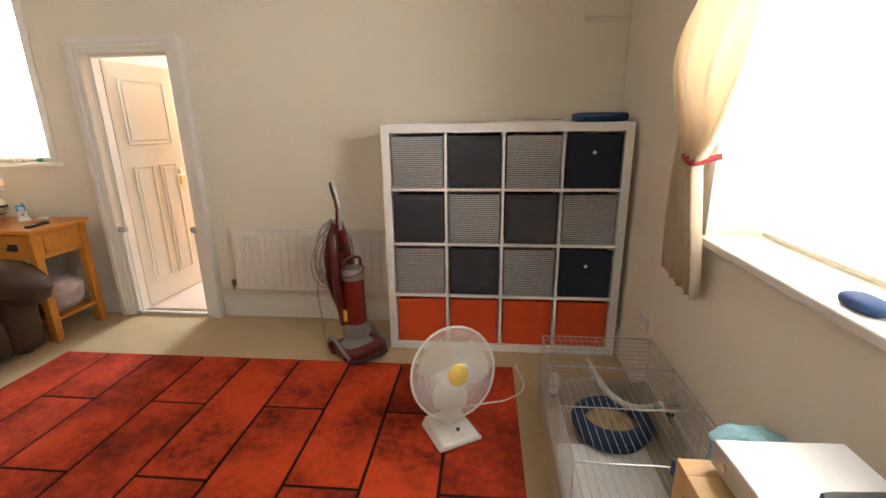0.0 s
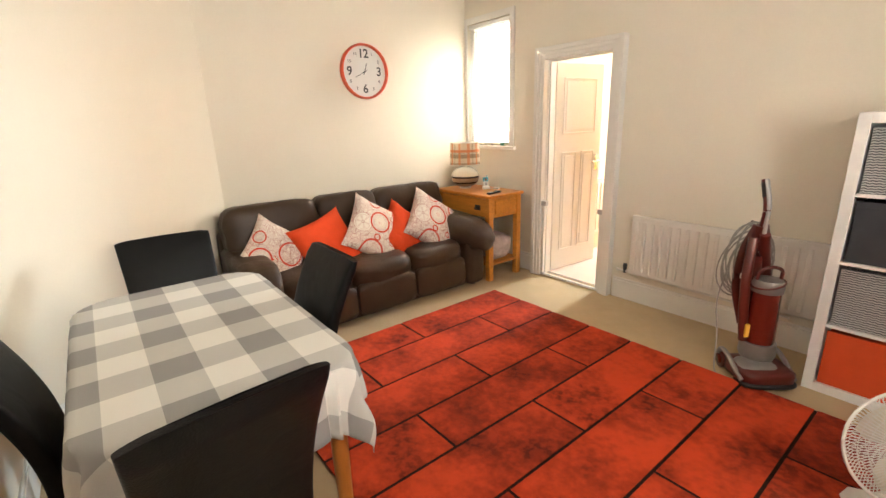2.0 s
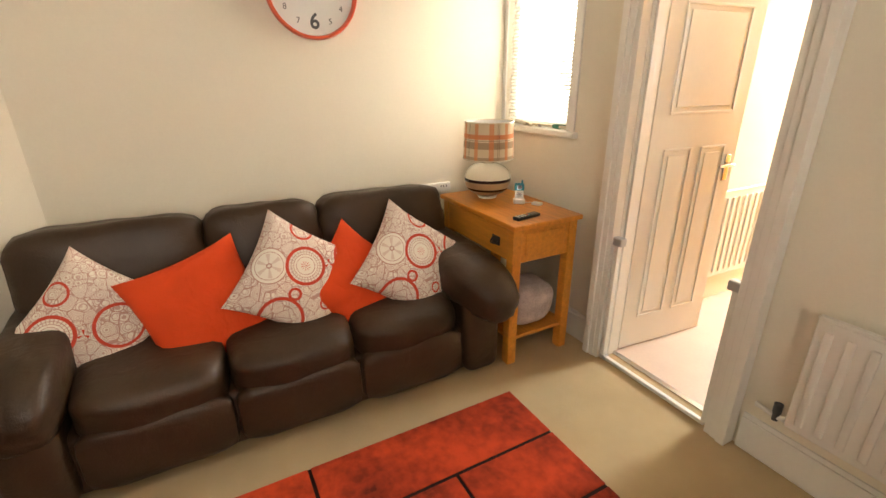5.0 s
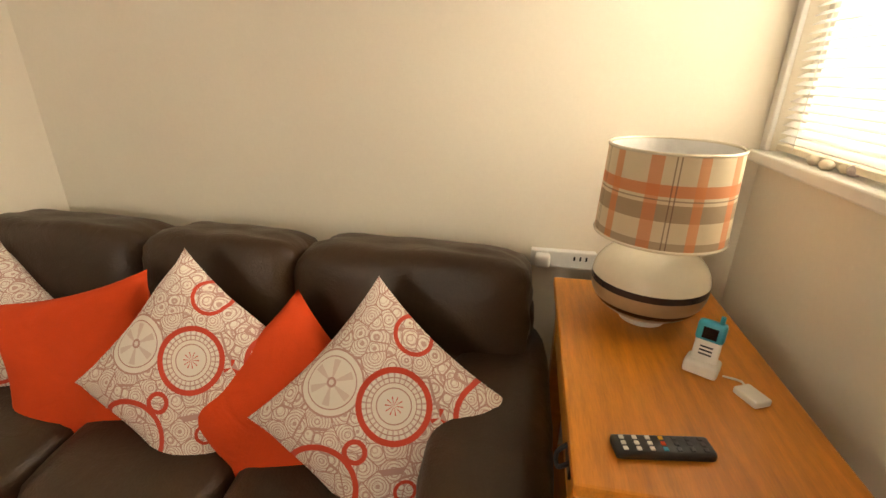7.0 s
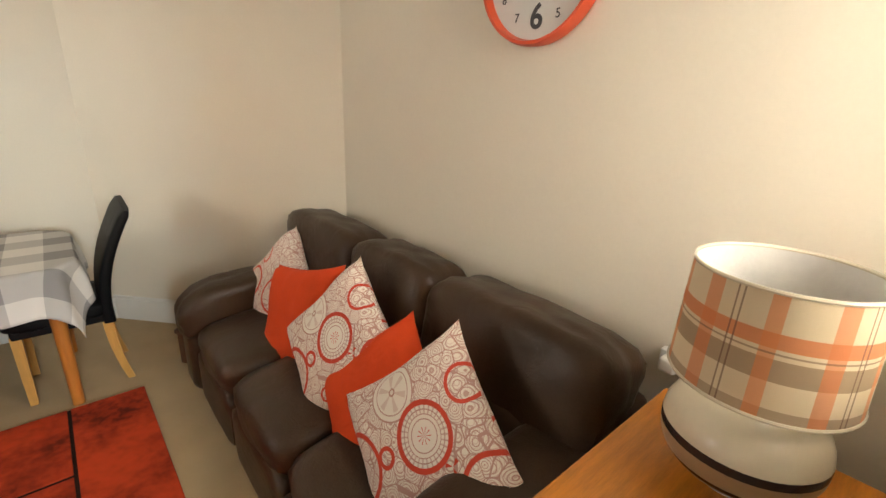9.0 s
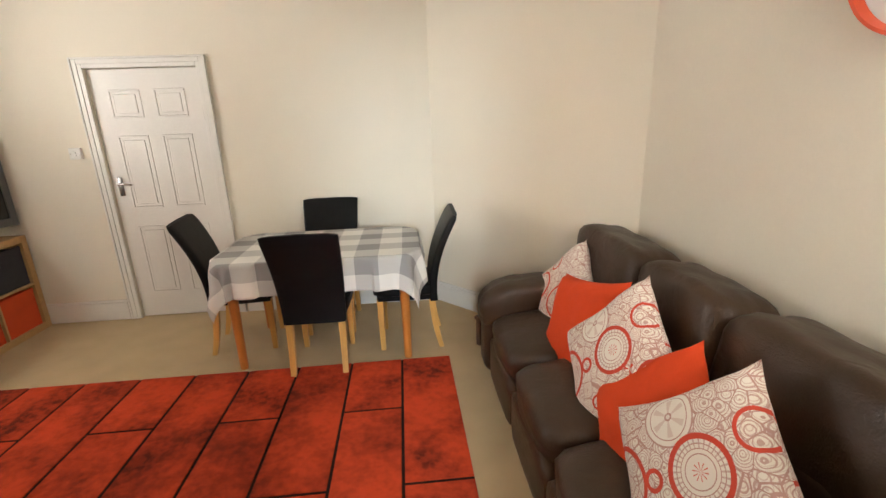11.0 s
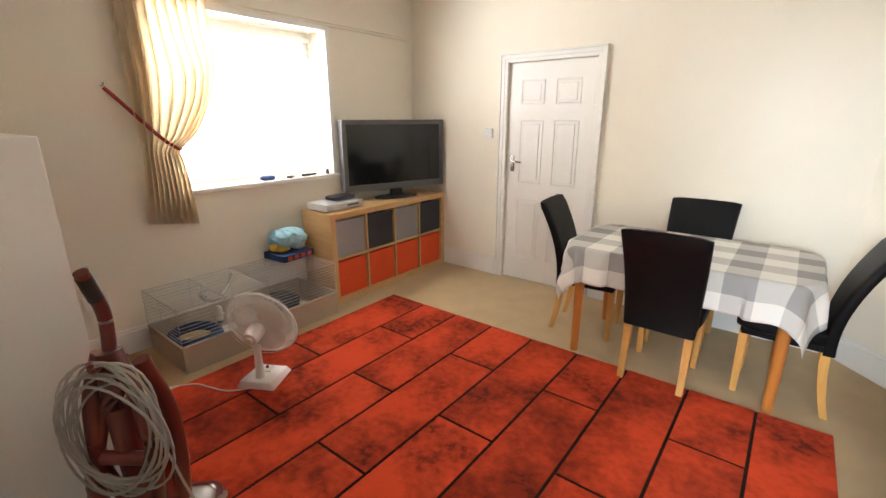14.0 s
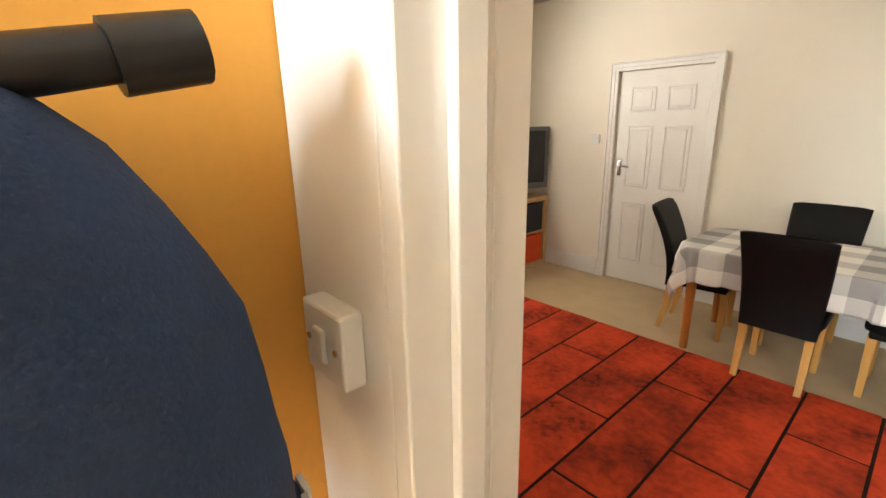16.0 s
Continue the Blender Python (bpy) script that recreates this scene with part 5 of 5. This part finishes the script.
def sofa():
    s = thing("sofa", pose(SB, SY0, 0), "dark brown leather three-seat sofa with padded arms", "sofa")
    L, D, arm = SY1 - SY0, SF - SB, 0.25
    part("base", box(0.06, D - 0.05, 0.04, L - 0.04, 0.03, 0.30, 0.03, 3), LEATHER, s, "", True)
    part("back_frame", box(0.0, 0.18, 0.03, L - 0.03, 0.03, 0.74, 0.05, 4), LEATHER, s, "", True)
    seat_w = (L - 2 * arm) / 3
    for i in range(3):
        yc = arm + seat_w * (i + 0.5)
        part("seat_cushion", puff(0.66, seat_w - 0.004, 0.22, 0.36, (36, 20), 0.03), LEATHER, s, "", True, pose(D - 0.33, yc, 0.375, 0, 4))
        part("footrest", puff(0.10, seat_w - 0.01, 0.27, 0.3, (28, 16), 0.02), LEATHER, s, "", True, pose(D - 0.045, yc, 0.19))
        bw = seat_w + (0.20 if i != 1 else 0.01)
        yb = yc + (-0.10 if i == 0 else 0.10 if i == 2 else 0)
        part("back_cushion", puff(0.29, bw, 0.42, 0.34, (40, 24), 0.05), LEATHER, s, "", True, pose(0.19, yb, 0.725, 0, -10))
        part("lumbar_pad", puff(0.24, bw - 0.02, 0.30, 0.42, (30, 16), 0.05), LEATHER, s, "", True, pose(0.27, yb, 0.52, 0, -12))
    for y, sgn in ((arm / 2 + 0.005, -1), (L - arm / 2 - 0.005, 1)):
        part("arm_side", box(0.08, D + 0.02, y - arm / 2 + 0.015, y + arm / 2 - 0.02, 0.03, 0.50, 0.06, 4), LEATHER, s, "", True)
        bm = puff(0.96, arm + 0.06, 0.26, 0.55, (44, 22), 0.03) if sgn > 0 else puff(0.88, arm, 0.24, 0.42, (44, 22), 0.03)
        for v in bm.verts:
            f = max(0.0, (v.co.x - 0.22) / 0.23)
            v.co.z -= 0.07 * f * f
            v.co.y += max(0, sgn) * 0.045 * f
            v.co += v.normal * 0.006 * noise.noise(v.co * 13)
        part("arm_pad", bm, LEATHER, s, "", True, pose(D - 0.36, y, 0.54, 0, 2) if sgn > 0 else pose(D - 0.40, y + 0.01, 0.505, 0, 2))
    for x in (0.1, D - 0.1):
        for y in (0.1, L - 0.1):
            part("foot", cyl(0.03, 0.035, 14, 0.035, pose(x, y, 0)), BLACK, s)


sofa()


def cushion(x, y, z, spin, material, label, size=0.45, lean=-24, yaw=90):
    c = thing("cushion", Matrix.Translation((x, y, z)) @ pose(0, 0, 0, 0, 0, yaw) @ pose(0, 0, 0, lean) @ pose(0, 0, 0, 0, spin), label, "cushion", "cushions on the sofa")
    part("cover", pillow(size), material, c, "", True)


PRINTED, PLAIN = "cream scatter cushion printed with red medallions, propped on the sofa", "plain orange-red cotton scatter cushion propped on the sofa"
cushion(-2.72, -0.555, 0.62, 41, PRINT, PRINTED, 0.505, -26, 98)
cushion(-2.75, -0.845, 0.555, 47, RED_CUSHION, PLAIN, 0.48, -26, 99)
cushion(-2.76, -1.135, 0.64, 37, PRINT, PRINTED, 0.50, -25, 98)
cushion(-2.78, -1.545, 0.575, -15, RED_CUSHION, PLAIN, 0.51, -24, 97)
cushion(-2.84, -1.95, 0.59, 40, PRINT_B, PRINTED, 0.465, -24, 95)

_b = thing("low_stool", pose(-2.57, -2.50, 0, 0, 0, 40), "small dark wooden stool behind the sofa arm", "stool")
part("seat", box(-0.13, 0.13, -0.11, 0.11, 0.20, 0.225, 0.005), DARKWOOD, _b)
for _x in (-0.1, 0.1):
    for _y in (-0.085, 0.085):
        part("leg", box(_x - 0.018, _x + 0.018, _y - 0.018, _y + 0.018, 0, 0.20, 0.003), DARKWOOD, _b)
part("rail", box(-0.09, 0.09, -0.09, -0.075, 0.05, 0.08), DARKWOOD, _b)
_bm = puff(0.27, 0.24, 0.11, 0.5, (32, 18))
for _v in _bm.verts:
    _v.co *= 1 + 0.12 * noise.noise(_v.co * 14)
single("folded_cloth", _bm, BEIGECLOTH, pose(-2.57, -2.50, 0.276, 0, 0, 40), "beige cloth bundled on a low stool", "cloth", smooth=True)

# side table and what is on it
TX0, TX1, TY0, TY1, TZ = -3.20, -2.40, -0.125, 0.34, 0.835


def side_table():
    t = thing("side_table", pose((TX0 + TX1) / 2, (TY0 + TY1) / 2, 0), "honey oak side table with a drawer and low shelf", "side table")
    w, d = (TX1 - TX0) / 2, (TY1 - TY0) / 2
    part("tabletop", box(-w, w, -d, d, TZ - 0.028, TZ, 0.006), OAK_Y, t)
    for x in (-w + 0.05, w - 0.05):
        for y in (-d + 0.045, d - 0.045):
            part("leg", box(x - 0.028, x + 0.028, y - 0.028, y + 0.028, 0, TZ - 0.028, 0.004), OAK, t)
    part("end_panel", box(w - 0.045, w - 0.03, -d + 0.073, d - 0.073, TZ - 0.22, TZ - 0.028), OAK, t)
    part("end_moulding", box(w - 0.03, w - 0.022, -d + 0.10, d - 0.10, TZ - 0.185, TZ - 0.06, 0.004), OAK, t)
    part("far_panel", box(-w + 0.03, -w + 0.045, -d + 0.073, d - 0.073, TZ - 0.22, TZ - 0.028), OAK, t)
    part("rear_panel", box(-w + 0.08, w - 0.08, d - 0.045, d - 0.03, TZ - 0.22, TZ - 0.028), OAK, t)
    dr = part("drawer", box(-w + 0.08, w - 0.08, -d + 0.022, -d + 0.045, TZ - 0.21, TZ - 0.04, 0.004), OAK, t)
    part("pull", merge(box(-0.035, 0.035, -d + 0.016, -d + 0.022, TZ - 0.15, TZ - 0.10, 0.002), tube([(-0.025, -d + 0.016, TZ - 0.115), (-0.018, -d - 0.004, TZ - 0.135), (0.018, -d - 0.004, TZ - 0.135), (0.025, -d + 0.016, TZ - 0.115)], 0.005)), BLACK, dr, "black iron drop pull").location.x = 0.22
    part("low_shelf", box(-w + 0.03, w - 0.03, -d + 0.03, d - 0.03, 0.15, 0.172, 0.003), OAK, t)


side_table()
_bm = puff(0.34, 0.30, 0.26, 0.7, (36, 22))
for _v in _bm.verts:
    _v.co *= 1 + 0.14 * noise.noise(_v.co * 9)
single("cloth_bag", _bm, PINKCLOTH, pose(-2.60, 0.12, 0.298), "mottled pink-grey cloth bundle on the low shelf", "cloth bag", smooth=True)


def table_lamp():
    l = thing("table_lamp", pose(-2.985, 0.097, TZ + 0.0005) @ Matrix.Diagonal((0.95, 0.95, 1.1, 1)), "striped ceramic table lamp with a plaid drum shade", "table lamp")
    prof = [(0.001, 0.0), (0.06, 0.0), (0.065, 0.012)]
    part("foot", lathe(prof + [(0.05, 0.014), (0.001, 0.014)]), WHITEPL, l, "", True)

    def R(z):
        q = (z - 0.105) / 0.095
        return 0.150 * max(0.0, 1 - abs(q) ** 2.3) ** 0.5
    bands = [(0.014, 0.05, GLAZE_TAN), (0.05, 0.064, GLAZE_DARK), (0.064, 0.10, GLAZE_TAN), (0.10, 0.116, GLAZE_DARK), (0.116, 0.196, CERAMIC)]
    for a, b, m in bands:
        steps = 8
        part("ceramic_band", lathe([(max(0.03, R(a + (b - a) * k / steps)), a + (b - a) * k / steps) for k in range(steps + 1)], 40), m, l, "", True)
    part("neck", lathe([(0.03, 0.19), (0.022, 0.21), (0.012, 0.22), (0.012, 0.26), (0.001, 0.26)], 20), CERAMIC, l, "", True)
    bm = lathe([(0.160, 0.222), (0.152, 0.415)], 56, True)
    part("shade", bm, PLAID, l, "orange and beige plaid drum shade", True)
    part("shade_lining", lathe([(0.156, 0.224), (0.148, 0.413)], 56), PAPER, l, "", True)
    for z, r in ((0.222, 0.160), (0.415, 0.152)):
        part("shade_rim", tube([(r * math.cos(a), r * math.sin(a), z) for a in [k * math.pi / 24 for k in range(48)]], 0.0035, 6, True), CERAMIC, l, "", True)
    bm = bmesh.new()
    for k in range(3):
        a = k * 2 * math.pi / 3
        merge(bm, tube([(0.012 * math.cos(a), 0.012 * math.sin(a), 0.255), (0.153 * math.cos(a), 0.153 * math.sin(a), 0.26)], 0.002, 5))
    part("shade_spider", bm, CHROME, l)
    part("bulb", puff(0.055, 0.055, 0.09, 1.0, (16, 12)), CLOCK_FACE, l, "", True, pose(0, 0, 0.30))


table_lamp()
_b = thing("baby_monitor", pose(-2.76, 0.175, TZ + 0.0005, 0, 0, 60) @ Matrix.Scale(0.85, 4), "white and turquoise baby monitor in its charging dock", "baby monitor")
part("dock", box(-0.04, 0.04, -0.03, 0.03, 0, 0.035, 0.008, 3), WHITEPL, _b, "", True)
part("handset", box(-0.03, 0.03, -0.014, 0.014, 0.02, 0.13, 0.008, 3), WHITEPL, _b, "", True, pose(0, 0, 0, -10))
part("bumper", box(-0.033, 0.033, -0.017, 0.017, 0.085, 0.14, 0.01, 3), TEAL, _b, "turquoise surround", True, pose(0, 0.0, 0, -10))
part("display", box(-0.017, 0.017, -0.0185, -0.017, 0.095, 0.125), SCREEN, _b, "small dark screen", False, pose(0, 0, 0, -10))
part("antenna", cyl(0.006, 0.02, 10, m=pose(0.018, 0.02, 0.138)), TEAL, _b)
for _i in range(3):
    part("print_bar", box(-0.015, 0.015, -0.0152, -0.014, 0.05 + _i * 0.01, 0.054 + _i * 0.01), GREY_BOX, _b, "", False, pose(0, 0, 0, -10))
_b = thing("plug_adapter", pose(-2.68, 0.245, TZ + 0.0005, 0, 0, 25) @ Matrix.Scale(0.8, 4), "small white plug adapter lying on the side table", "plug")
part("casing", box(-0.035, 0.035, -0.025, 0.025, 0, 0.02, 0.005), WHITEPL, _b)
part("lead", tube([(-0.03, 0.01, 0.012), (-0.06, 0.03, 0.004), (-0.09, 0.0, 0.004)], 0.003, 6), WHITEPL, _b)
handset(pose(-2.50, 0.03, TZ + 0.0005, 0, 0, 9), "black remote control with coloured keys on the side table", 0.045, 0.17, (7, 3))
_b = thing("socket_strip", pose(XW, -0.09, 0.815, 0, 0, -90), "white double socket with a plug on the wall", "socket")
part("plate", box(-0.11, 0.11, 0, 0.03, 0.0, 0.06, 0.004), WHITEPL, _b)
part("plug_top", box(0.045, 0.095, 0.03, 0.075, 0.012, 0.055, 0.01, 3), WHITEPL, _b, "", True)
for _x in (-0.08, -0.06, -0.04):
    part("slot", box(_x, _x + 0.006, 0.03, 0.031, 0.03, 0.045), BLACK, _b)
_b = thing("wall_socket", pose(XE, -0.36, 0.42, 0, 0, 90), "white double wall socket above the skirting board", "socket")
part("plate", box(-0.073, 0.073, 0, 0.012, -0.043, 0.043, 0.003), WHITEPL, _b)
for _x in (-0.036, 0.036):
    part("rocker", box(_x - 0.006, _x + 0.006, 0.012, 0.015, 0.018, 0.036, 0.001), WHITEPL, _b)
    part("slot", box(_x - 0.003, _x + 0.003, 0.012, 0.0126, -0.002, 0.008), BLACK, _b)
_b = thing("green_figure", pose(-2.80, YN + 0.02, NZ0 + 0.0045, 0, 0, 20) @ Matrix.Scale(0.65, 4), "small green glazed animal figure on the sill", "figurine")
_bm = puff(0.13, 0.06, 0.05, 0.8)
_bm.transform(pose(0, 0, 0.026))
merge(_bm, puff(0.05, 0.045, 0.045, 0.9, (14, 10)), pose(0.07, 0, 0.04))
part("body", _bm, GREEN, _b, "", True)
_b = thing("shell_cluster", pose(-3.05, YN + 0.015, NZ0 + 0.0045), "cluster of small pale shells on the window sill", "ornament")
_rng = random.Random(3)
for _i in range(7):
    part("shell", puff(0.035, 0.03, 0.024, 0.9, (12, 8), 0.3), PINKCLOTH if _i % 2 else CREAMPL, _b, "", True, pose(_rng.uniform(-0.09, 0.09), _rng.uniform(-0.025, 0.025), 0.012))


# wall clock
def clock():
    c = thing("wall_clock", pose(XW, -0.79, 1.965, 0, 0, 90), "round wall clock with an orange-red rim and grey numerals", "clock")
    # local -y points into the room
    part("rim", lathe([(0.235, 0.0), (0.238, 0.03), (0.232, 0.05), (0.222, 0.05), (0.216, 0.022), (0.216, 0.0)], 64), CLOCK_RED, c, "orange-red rim", True, pose(0, 0, 0, 90))
    part("face", cyl(0.217, 0.018, 64, m=pose(0, 0, 0, 90)), CLOCK_FACE, c, "white dial")

    def text(body, size, x, z, bold=0.0):
        cu = bpy.data.curves.new("numeral", "FONT")
        cu.body, cu.size, cu.align_x, cu.align_y, cu.extrude, cu.offset = body, size, "CENTER", "CENTER", 0.0008, bold
        tmp = bpy.data.objects.new("tmp", cu)
        me = bpy.data.meshes.new_from_object(tmp)
        bpy.data.objects.remove(tmp)
        me.materials.clear()
        me.materials.append(INK)
        o = new("numeral", me)
        o.parent = c
        o.matrix_basis = pose(x, -0.0195, z, 90)
    for h in range(1, 13):
        a = math.pi / 2 - h * math.pi / 6
        big = h % 3 == 0
        r = 0.150 if big else 0.168
        text(str(h), 0.105 if big else 0.04, r * math.cos(a), r * math.sin(a), 0.002 if big else 0.0)
    for name, ln, deg, w in (("hour_hand", 0.075, 90 - 20, 0.006), ("minute_hand", 0.105, 90 - 242, 0.0045)):
        part(name, box(-0.03, ln, -0.024, -0.0215, -w / 2, w / 2), INK, c, "", False, pose(0, 0, 0, 0, -deg))
    part("pin", cyl(0.008, 0.008, 14, m=pose(0, -0.02, 0, 90)), INK, c)


clock()


# pushchair in the hall
def pushchair():
    p = thing("pushchair", pose(-1.53, 1.02, 0, 0, 0, 0), "folded pushchair with a navy hood and black foam handle", "pushchair")
    bm = puff(0.30, 0.66, 0.80, 0.78, (40, 28))
    bmesh.ops.bisect_plane(bm, geom=bm.verts[:] + bm.edges[:] + bm.faces[:], plane_co=(0, 0, -0.02), plane_no=(0, 0, -1), clear_outer=True)
    for v in bm.verts:
        v.co += v.normal * 0.012 * noise.noise(v.co * 9)
    bm.transform(pose(0.02, -0.02, 1.275))
    thicken(part("hood", bm, NAVY, p, "navy cloth hood", True), 0.006)
    part("hood_trim", tube([(0.02 + 0.155 * math.cos(a), 0.355 * math.sin(a), 1.25) for a in [k * math.pi / 20 for k in range(40)]], 0.014, 8, True), NAVY, p, "", True)
    for i in range(9):
        a = math.radians(195 + i * 9)
        part("printed_mark", box(-0.003, 0.003, -0.012, 0.012, -0.012, 0.012), PAPER, p, "white printed mark", False, pose(0.02 + 0.168 * math.cos(a), 0.37 * math.sin(a), 1.25, 0, 0, math.degrees(a)))
    part("handle", tube([(0.0, -0.30, 1.638), (-0.01, 0.0, 1.575), (-0.01, 0.3, 1.52)], 0.017, 14), BLACK, p, "black foam handle", True)
    part("handle_cap", tube([(0.0, -0.335, 1.643), (0.0, -0.285, 1.633)], 0.023, 16), BLACK, p, "", True)
    for y in (-0.2, 0.24):
        part("frame_tube", tube([(0.0, y, 1.60), (0.08, y, 1.2), (0.08, y, 0.6), (0.02, y, 0.12)], 0.011), DARKGREY, p, "", True)
    part("seat_sling", puff(0.16, 0.40, 0.62, 0.4), NAVY, p, "", True, pose(0.06, 0.02, 0.83))
    for y in (-0.24, 0.28):
        w = part("wheel", lathe([(0.06, -0.015), (0.072, -0.012), (0.075, 0.0), (0.072, 0.012), (0.06, 0.015)], 28), BLACK, p, "", True, pose(0.02, y, 0.076, 90))
        part("rim", cyl(0.061, 0.018, 24, m=pose(0, 0, -0.009)), SILVER, w)


pushchair()

# rug: dark backing with raised printed panels
rug = thing("rug", pose(-0.69, -1.285, 0, 0, 0, 0.4), "orange-red rug printed with dark-jointed stone slabs", "rug")
RW, RL = 3.04, 2.11
part("backing", box(-RW / 2, RW / 2, -RL / 2, RL / 2, 0.001, 0.011, 0.004), RUG_JOINT, rug, "dark brown joint lines")
_lines = [-RW / 2, -1.20, -0.868, -0.522, -0.198, 0.14, 0.482, 0.82, 1.155, RW / 2]
for _i in range(9):
    _x0, _x1 = _lines[_i], _lines[_i + 1]
    _cuts = [RL / 2] + ([0.028] if _i % 2 == 0 else [0.555, -0.528]) + [-RL / 2]
    for _a, _b2 in zip(_cuts, _cuts[1:]):
        _g = 0.0075
        _bx = box(_x0 + (_g if _i else 0.0), _x1 - (_g if _i < 8 else 0.0), _b2 + (_g if _b2 > -RL / 2 + 0.01 else 0), _a - (_g if _a < RL / 2 - 0.01 else 0), 0.010, 0.015, 0.002, 1)
        part("slab", _bx, RUG, rug)
